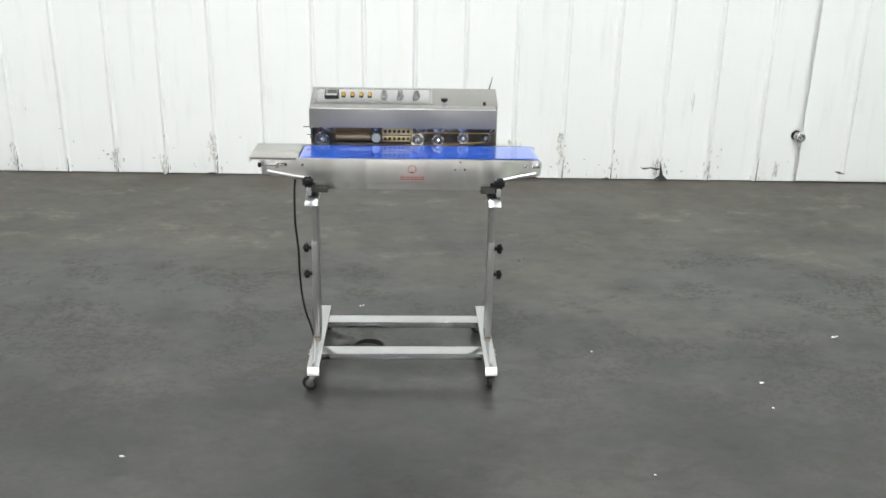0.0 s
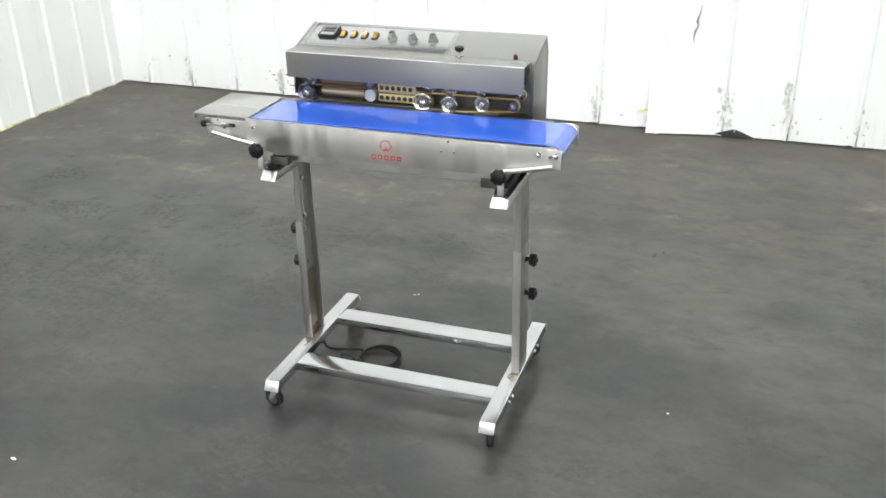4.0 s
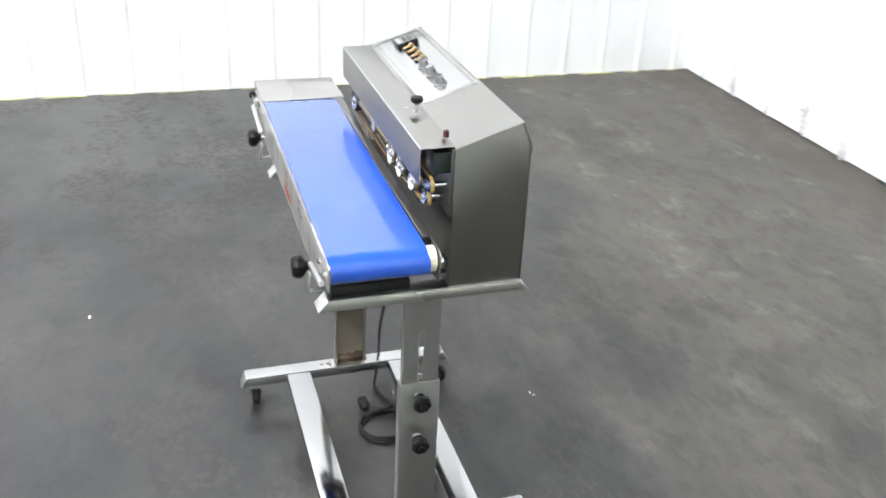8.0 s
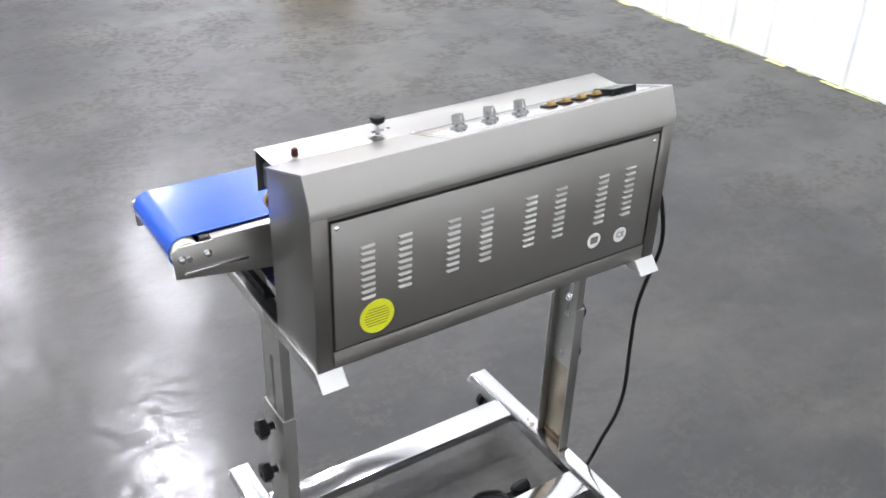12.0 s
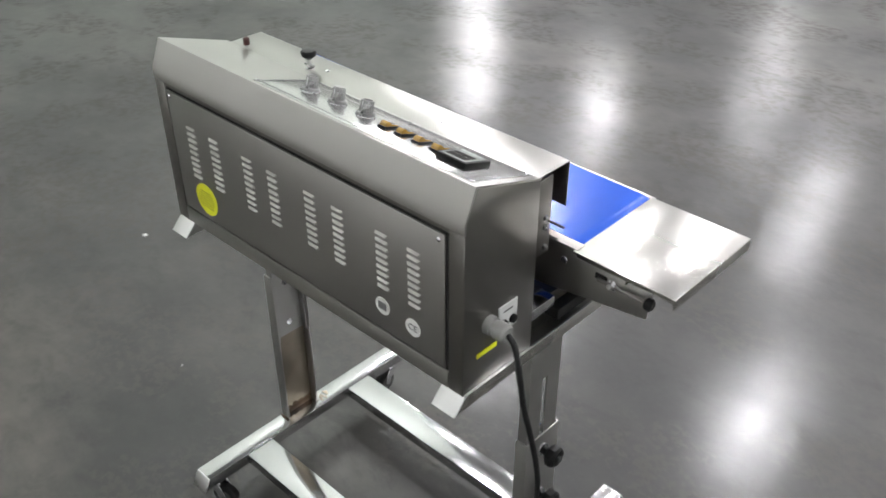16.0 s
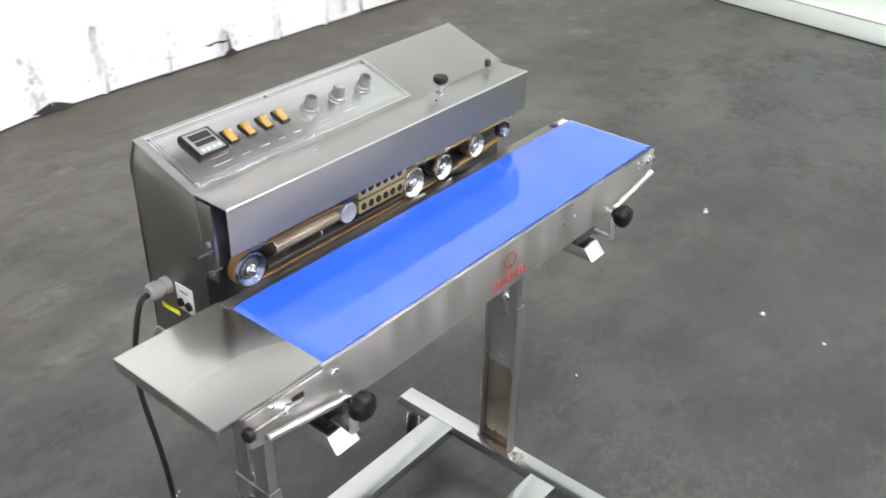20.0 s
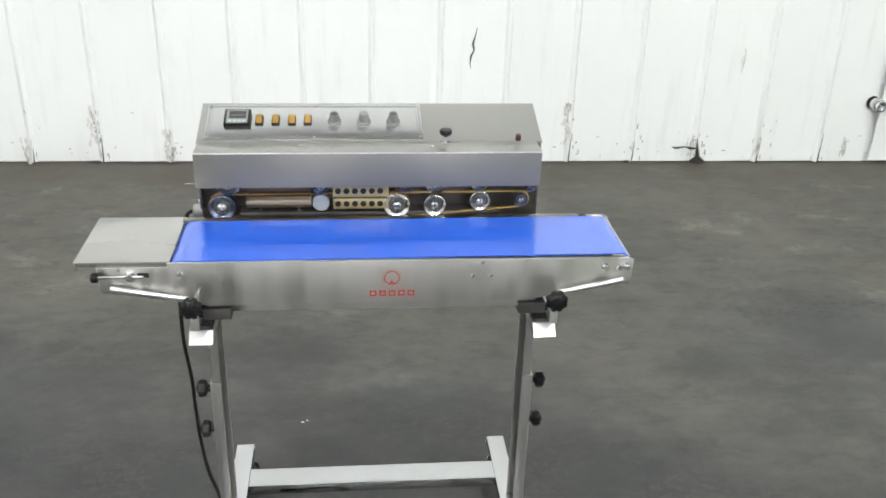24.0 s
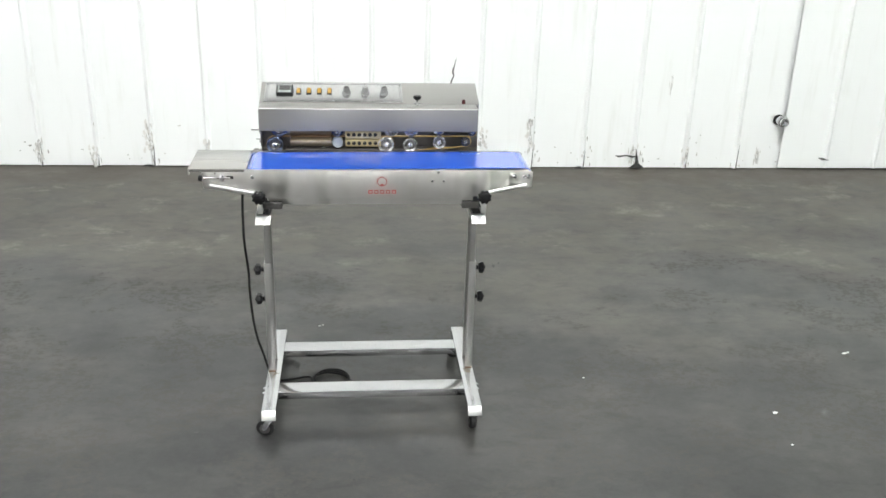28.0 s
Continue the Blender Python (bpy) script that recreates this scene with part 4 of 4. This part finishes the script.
for x in (0.387, 0.422):
    for yb, way, par in ((2.7675, -1, front_plate), (2.9355, 1, rear_plate)):
        part("bolt", turned([(0, 0.0065), (0.002, 0.0065), (0.0022, 0.005), (0.006, 0.005), (0.007, 0.003), (0.007, 0)], (x, yb, 0.7195), (0, way, 0), 6), CHROME, par)
for x, z in ((0.177, 0.7065), (0.206, 0.7065), (0.192, 0.7290)):
    part("rivet", turned([(0, 0.0032), (0.0012, 0.003), (0.002, 0.0)], (x, 2.7675, z), (0, -1, 0), 12), CHROME, front_plate)
# red printed emblem: a rayed ring over five plain blocks
ring = bmesh.new()
for i in range(28):
    a0, a1 = 2 * math.pi * i / 28, 2 * math.pi * (i + 1) / 28
    q = [ring.verts.new((0.050 + r * math.cos(a), 2.7671, 0.705 + r * math.sin(a))) for r, a in ((0.0105, a0), (0.0122, a0), (0.0122, a1), (0.0105, a1))]
    ring.faces.new(q)
for i in range(13):
    a = math.radians(-20 + i * 220 / 12)
    c, s = math.cos(a), math.sin(a)
    ring.faces.new([ring.verts.new((0.050 + r * c - w * s, 2.7671, 0.705 + r * s + w * c)) for r, w in ((0.0132, -0.0006), (0.0158, -0.0004), (0.0158, 0.0004), (0.0132, 0.0006))])
ring.faces.new([ring.verts.new((0.050 + u, 2.7671, 0.705 + v)) for u, v in ((-0.008, -0.012), (-0.001, -0.006), (0.0, -0.002), (0.001, -0.006), (0.008, -0.012), (0.0, -0.0095))])
part("printed_emblem", ring, RED_PRINT, front_plate, "red printed emblem")
for i in range(5):
    u = 0.0155 + i * 0.0148
    bm = bmesh.new()
    for p in ((0, 0.0105, 0, 0.0022), (0, 0.0105, 0.0075, 0.0097), (0, 0.0022, 0.0024, 0.0073), (0.0083, 0.0105, 0.0024, 0.0073)):
        box(u + p[0], u + p[1], 2.7669, 2.7673, 0.6735 + p[2], 0.6735 + p[3], bm=bm)
    part("printed_block", bm, RED_PRINT, front_plate)

# the belt has crept towards the front plate at its far end
bm = loop_band(((-0.272, 0.7150, 0.0210), (0.4115, 0.7185, 0.0210)), 2.7714, 2.9195, 0.0018)
for v in bm.verts:
    v.co.y -= 0.0030 * min(1.0, max(0.0, (v.co.x + 0.272) / 0.6835)) * min(1.0, max(0.0, (v.co.z - 0.726) / 0.008))
belt = part("conveyor_belt", bm, BELT_BLUE, sealer, "glossy blue conveyor belt")
for x in (-0.272, 0.4115):
    r = part("roller", turned([(0, 0.0), (0, 0.017), (0.0015, 0.0200), (0.156, 0.0200), (0.1575, 0.017), (0.1575, 0.0)], (x, 2.774, 0.7150 if x < 0 else 0.7185), (0, 1, 0), 28), CREAM, sealer, "cream nylon end roller")
    part("axle", rod((x, 2.7655, 0.7165), (x, 2.9375, 0.7165), 0.005, 12), CHROME, r)
part("slider_bed", box(-0.245, 0.385, 2.779, 2.917, 0.722, 0.7335), STEEL, sealer)
tray = part("tray", box(-0.428, -0.2865, 2.7700, 2.9405, 0.7355, 0.7378, 0.0006), STEEL_TRAY, sealer, "plain steel infeed tray")
part("tray_lip", box(-0.428, -0.4255, 2.7710, 2.9395, 0.7225, 0.7354), STEEL_TRAY, tray)
part("tray_lip", box(-0.425, -0.2910, 2.7706, 2.7730, 0.7300, 0.7354), STEEL_TRAY, tray)
part("tray_lip", box(-0.425, -0.2910, 2.9362, 2.9385, 0.7300, 0.7354), STEEL_TRAY, tray)
for yb, way in ((2.7675, -1), (2.9355, 1)):
    ten = part("tension_bolt", rod((-0.402, yb + way * 0.006, 0.7165), (-0.325, yb + way * 0.006, 0.7165), 0.0024, 10), STEEL_SHADED, sealer, "belt tension bolt with black grip")
    part("grip", turned([(0, 0.006), (0.002, 0.008), (0.008, 0.008), (0.010, 0.006)], (-0.392, yb + way * 0.006, 0.7165), (-1, 0, 0), 12), BLACK, ten)
    part("nut", turned([(0, 0.0085), (0.006, 0.0085), (0.007, 0.005), (0.010, 0.005), (0.010, 0)], (-0.345, yb, 0.7165), (0, way, 0), 6), CHROME, ten)
    part("slot", box(-0.335, -0.318, min(yb, yb + way * 0.0006), max(yb, yb + way * 0.0006), 0.7125, 0.7205), VOID, ten)
    part("screw", turned([(0, 0.003), (0.002, 0.002), (0.002, 0)], (-0.362, yb, 0.7262), (0, way, 0), 10), CHROME, ten)

# clamp knobs, lever rods and tabs on the front
for s, kx_, tip in ((-1, -0.256, (-0.376, 2.7605, 0.698)), (1, 0.309, (0.418, 2.7605, 0.6985))):
    bm = turned([(0, 0.006), (0.004, 0.0085), (0.008, 0.0150), (0.013, 0.0178), (0.021, 0.0178), (0.026, 0.0140), (0.027, 0.0)], (kx_, 2.7600, 0.671), (0, -1, 0), 24)
    for v in bm.verts:
        d = v.co - Vector((kx_, 0, 0.671))
        if math.hypot(d.x, d.z) > 0.012 and round(math.atan2(d.z, d.x) / (2 * math.pi) * 24) % 3 == 0:
            v.co.x -= d.x * 0.16
            v.co.z -= d.z * 0.16
    k = part("clamp_knob", bm, BLACK, sealer, "black fluted clamp knob", smooth=50)
    part("lever_rod", rod((kx_ + s * 0.006, 2.7620, 0.6765), tip, 0.0048, 14), EDGE, k)
    part("tab", prism([(2.7600, 0.6580), (2.7630, 0.6580), (2.7585, 0.6240), (2.7555, 0.6240)], "x", kx_ - 0.0060, kx_ + 0.0070, 0.0005), EDGE, k)
    part("tab_foot", prism([(2.7560, 0.6240), (2.7585, 0.6262), (2.7900, 0.6290), (2.7900, 0.6265)], "x", kx_ - 0.0060, kx_ + 0.0070, 0.0004), CHANNEL, k)
    part("clamp_stud", rod((kx_, 2.7580, 0.671), (kx_, 2.800, 0.671), 0.004, 10), CHROME, k)
for x0, x1 in ((-0.247, -0.203), (0.257, 0.301)):
    part("support_tube", box(x0, x1, 2.786, 2.990, 0.626, 0.645, 0.001), DARK_STEEL, sealer)
for x0, x1 in ((-0.262, -0.240), (0.286, 0.309)):
    part("link_block", box(x0, x1, 2.9355, 2.9885, 0.640, 0.656, 0.001), TUBE, sealer)
    part("foot_block", box(x0, x1, 2.795, 2.925, 0.609, 0.626, 0.001), RUBBER, sealer)

# ---- stand ----
for side, xo, xi in ((1, 0.3195, 0.283), (-1, -0.2705, -0.234)):
    lo, hi = min(xo, xi), max(xo, xi)
    w = 0.0028
    # open-topped cross channel with sloping end caps
    ch = part("cross_channel", prism([(2.789, 0.607), (2.772, 0.588), (3.128, 0.588), (3.112, 0.607)], "x", xo - (w if side > 0 else 0), xo + (0 if side > 0 else w), 0.0005), STEEL_TRAY, sealer, "open steel cross channel with sloping ends")
    part("inner_wall", prism([(2.789, 0.607), (2.772, 0.588), (3.128, 0.588), (3.112, 0.607)], "x", xi - (0 if side > 0 else w), xi + (w if side > 0 else 0), 0.0005), CHANNEL, ch)
    part("lip", box(xo - (w if side > 0 else 0.0004), xo + (0.0004 if side > 0 else w), 2.7895, 3.1115, 0.6072, 0.6088, 0.0004), EDGE, ch)
    part("floor_plate", box(lo + w, hi - w, 2.776, 3.124, 0.588, 0.590), CHANNEL, ch)
    for (ya, za), (yb, zb) in (((2.7725, 0.5885), (2.789, 0.607)), ((3.1305, 0.5870), (3.112, 0.607))):
        d = 0.003 if ya < 3 else -0.003
        part("end_cap", prism([(ya - d * 0.3, za), (yb - d * 0.3, zb), (yb + d, zb), (ya + d, za)], "x", lo - 0.0004, hi + 0.0004, 0.0005), EDGE, ch)
    # sliding upper column with a long slot
    o, i_ = xo - side * 0.0050, xo - side * 0.0200
    wb = side * 0.0028
    bm = bmesh.new()
    for y0, y1, z0, z1 in ((2.9155, 2.942, 0.277, 0.588), (2.952, 2.979, 0.277, 0.588), (2.942, 2.952, 0.527, 0.588), (2.942, 2.952, 0.277, 0.40)):
        box(min(o, o - wb), max(o, o - wb), y0, y1, z0, z1, bm=bm)
    up_col = part("upper_column", bm, CHANNEL, sealer, "slotted inner steel channel")
    for y0 in (2.9155, 2.9765):
        part("column_flange", box(min(o - wb, i_), max(o - wb, i_), y0, y0 + 0.0025, 0.277, 0.588), CHANNEL, up_col)
    # lower sleeve
    o2 = xo - side * 0.0015
    xf = xo - side * 0.0215
    low = part("lower_column", box(min(o2, o2 - wb), max(o2, o2 - wb), 2.9105, 2.9820, 0.0902, 0.4235, 0.0006), CHANNEL, sealer, "outer steel channel sleeve, rusty at its foot")
    for y0 in (2.9105, 2.9792):
        part("column_flange", box(min(o2 - wb, xf), max(o2 - wb, xf), y0, y0 + 0.0028, 0.0902, 0.4235, 0.0005), CHANNEL, low)
    rw = bmesh.new()
    for y0 in (2.9080, 2.9815):
        box(min(o2, xf), max(o2, xf), y0, y0 + 0.004, 0.0892, 0.0922, 0.001, bm=rw)
    box(min(o2 - wb - side * 0.003, o2 - wb), max(o2 - wb - side * 0.003, o2 - wb), 2.914, 2.979, 0.0892, 0.099, 0.001, bm=rw)
    part("weld_bead", rw, RUST, low, "rusty weld round the column foot")
    for z in (0.393, 0.303):
        kb = part("height_knob", turned([(0, 0.006), (0.010, 0.0065), (0.012, 0.0135), (0.016, 0.0165), (0.025, 0.0165), (0.028, 0.013), (0.0285, 0.006), (0.031, 0.005), (0.031, 0)], (o2, 2.9450, z), (side, 0, 0), 7), BLACK, sealer, "black star-shaped height knob")
        part("washer", turned([(0, 0.010), (0.0018, 0.010)], (o2, 2.9450, z), (side, 0, 0), 20), CHROME, kb)
        part("nut", turned([(0, 0.007), (0.005, 0.007)], (o2 - wb, 2.9450, z), (-side, 0, 0), 6), CHROME, kb)
    # brown stain on the inner face of the sleeve, and the slot bolts
    sx = o2 - wb - side * 0.0002
    edge = [(2.9136 + 0.00468 * n, 0.281 + rng.uniform(-0.001, 0.001)) for n in range(15)]
    part("rust_stain", prism([(2.9136, 0.0904)] + edge + [(2.9791, 0.0904)], "x", min(sx, sx - side * 0.0004), max(sx, sx - side * 0.0004)), STAIN, low, "brown film inside the sleeve")
    sx = sx - side * 0.0004
    edge = [(2.9136 + 0.00468 * n, 0.104 + rng.uniform(-0.004, 0.006)) for n in range(15)]
    part("rust_stain", prism([(2.9136, 0.0904)] + edge + [(2.9791, 0.0904)], "x", min(sx, sx - side * 0.0004), max(sx, sx - side * 0.0004)), RUST, low, "dark rust at the foot")
    for zz in (0.53, 0.43):
        part("slot_bolt", turned([(0, 0.0085), (0.0015, 0.0085), (0.0018, 0.006), (0.006, 0.006), (0.007, 0.003), (0.007, 0)], (o - wb, 2.9470, zz), (-side, 0, 0), 6), CHROME, up_col)
    a, b = (0.283, 0.3205) if side > 0 else (-0.271, -0.2335)
    e = 3.184
    fb = part("foot_bar", prism([(2.688, 0.0665), (2.698, 0.0895), (e - 0.010, 0.0895), (e, 0.0665)], "x", a, b, 0.0010), TUBE, sealer, "polished steel foot bar with sloping ends")
    bm = bmesh.new()
    for n in range(8):
        blot(rng, rng.uniform(a + 0.008, b - 0.008), 2.903 - abs(rng.gauss(0, 0.012)), 0.0900 + 0.00004 * n, rng.uniform(0.002, 0.008), rng.uniform(0.002, 0.006), "z", bm, 11)
    part("rust_stain", bm, STAIN, fb, "brown weld stain on the bar")
    for (ya, yb, way) in ((2.6845, 2.6965, -1), (e + 0.0035, e - 0.0085, 1)):
        part("end_plug", prism([(ya, 0.0650), (yb, 0.0892), (yb - way * 0.003, 0.0892), (ya - way * 0.003, 0.0650)], "x", a + 0.0002, b - 0.0002, 0.0008), EDGE, fb)
    for yb in (2.806, 2.832, 3.048, 3.076):
        part("bolt", turned([(0, 0.0055), (0.004, 0.0055), (0.006, 0.004), (0.006, 0)], (b if side > 0 else a, yb, 0.0770), (side, 0, 0), 10), CHROME, fb)

for y0, y1 in ((2.791, 2.845), (3.034, 3.090)):
    part("cross_brace", box(-0.2333, 0.2828, y0, y1, 0.0665, 0.0885, 0.0009), TUBE, sealer, "polished steel cross brace")


def caster(x, y, ang):
    m = Matrix.Translation((x, y, 0)) @ pose(0, 0, 0, 0, 0, ang)
    c = part("caster", placed(turned([(0, 0.0), (0, 0.0165), (0.004, 0.0165), (0.005, 0.013), (0.012, 0.012), (0.012, 0.0)], (0, 0, 0.0658), (0, 0, -1), 18), m), CHROME, sealer, "small black-wheeled swivel caster")
    for s in (-1, 1):
        part("fork", placed(prism([(-0.009, 0.0555), (0.010, 0.0555), (0.022, 0.027), (0.018, 0.019), (0.010, 0.022)], "y", s * 0.0125 - 0.0012, s * 0.0125 + 0.0012, 0.0004), m), CHROME, c)
    part("fork_crown", placed(box(-0.010, 0.011, -0.0137, 0.0137, 0.0530, 0.0560, 0.0006), m), CHROME, c)
    part("tyre", placed(turned([(0, 0.015), (0.001, 0.0205), (0.004, 0.0240), (0.015, 0.0240), (0.018, 0.0205), (0.019, 0.015)], (0.014, -0.0095, 0.0241), (0, 1, 0), 28), m), RUBBER, c)
    part("wheel_hub", placed(turned([(0, 0.004), (0.001, 0.0145), (0.0205, 0.0145), (0.0215, 0.004)], (0.014, -0.01075, 0.0241), (0, 1, 0), 20), m), DARK_STEEL, c)


caster(-0.251, 2.718, 172)
caster(0.302, 2.718, 95)
caster(-0.251, 3.150, 60)
caster(0.302, 3.150, 205)

# mains cable: out of the gland, down past the foot bar, a loose coil on the floor
pts = [(-0.298, 3.072, 0.694), (-0.311, 3.074, 0.684), (-0.321, 3.076, 0.650), (-0.330, 3.076, 0.605), (-0.336, 3.068, 0.560), (-0.336, 3.050, 0.49), (-0.334, 3.042, 0.43), (-0.328, 3.048, 0.35), (-0.327, 3.052, 0.27), (-0.322, 3.046, 0.20), (-0.310, 3.032, 0.135), (-0.294, 3.026, 0.085), (-0.277, 3.016, 0.030), (-0.255, 3.006, 0.0055), (-0.205, 3.012, 0.0055), (-0.160, 3.022, 0.0055)]
for i in range(27):
    a = math.radians(190 - i * 40)
    r = 0.054 + 0.006 * math.sin(i * 1.3)
    pts.append((-0.092 + r * 1.05 * math.cos(a), 2.993 + r * 0.98 * math.sin(a), 0.0055 + 0.0016 * (i // 9) * 2.6))
pts += [(-0.135, 2.962, 0.012), (-0.160, 2.960, 0.0055)]
cord = part("mains_cable", hose(pts, 0.0037, 8, 5), RUBBER, sealer, "black mains cable, coiled at its end", smooth=60)
part("plug", turned([(0, 0.006), (0.004, 0.009), (0.022, 0.013), (0.036, 0.013), (0.038, 0.010), (0.038, 0)], (-0.157, 2.960, 0.0125), (-0.9, 0.05, 0.0), 14), BLACK, cord)

# the machine stands a touch askew to the wall
sealer.rotation_euler.z = radians(0.8)
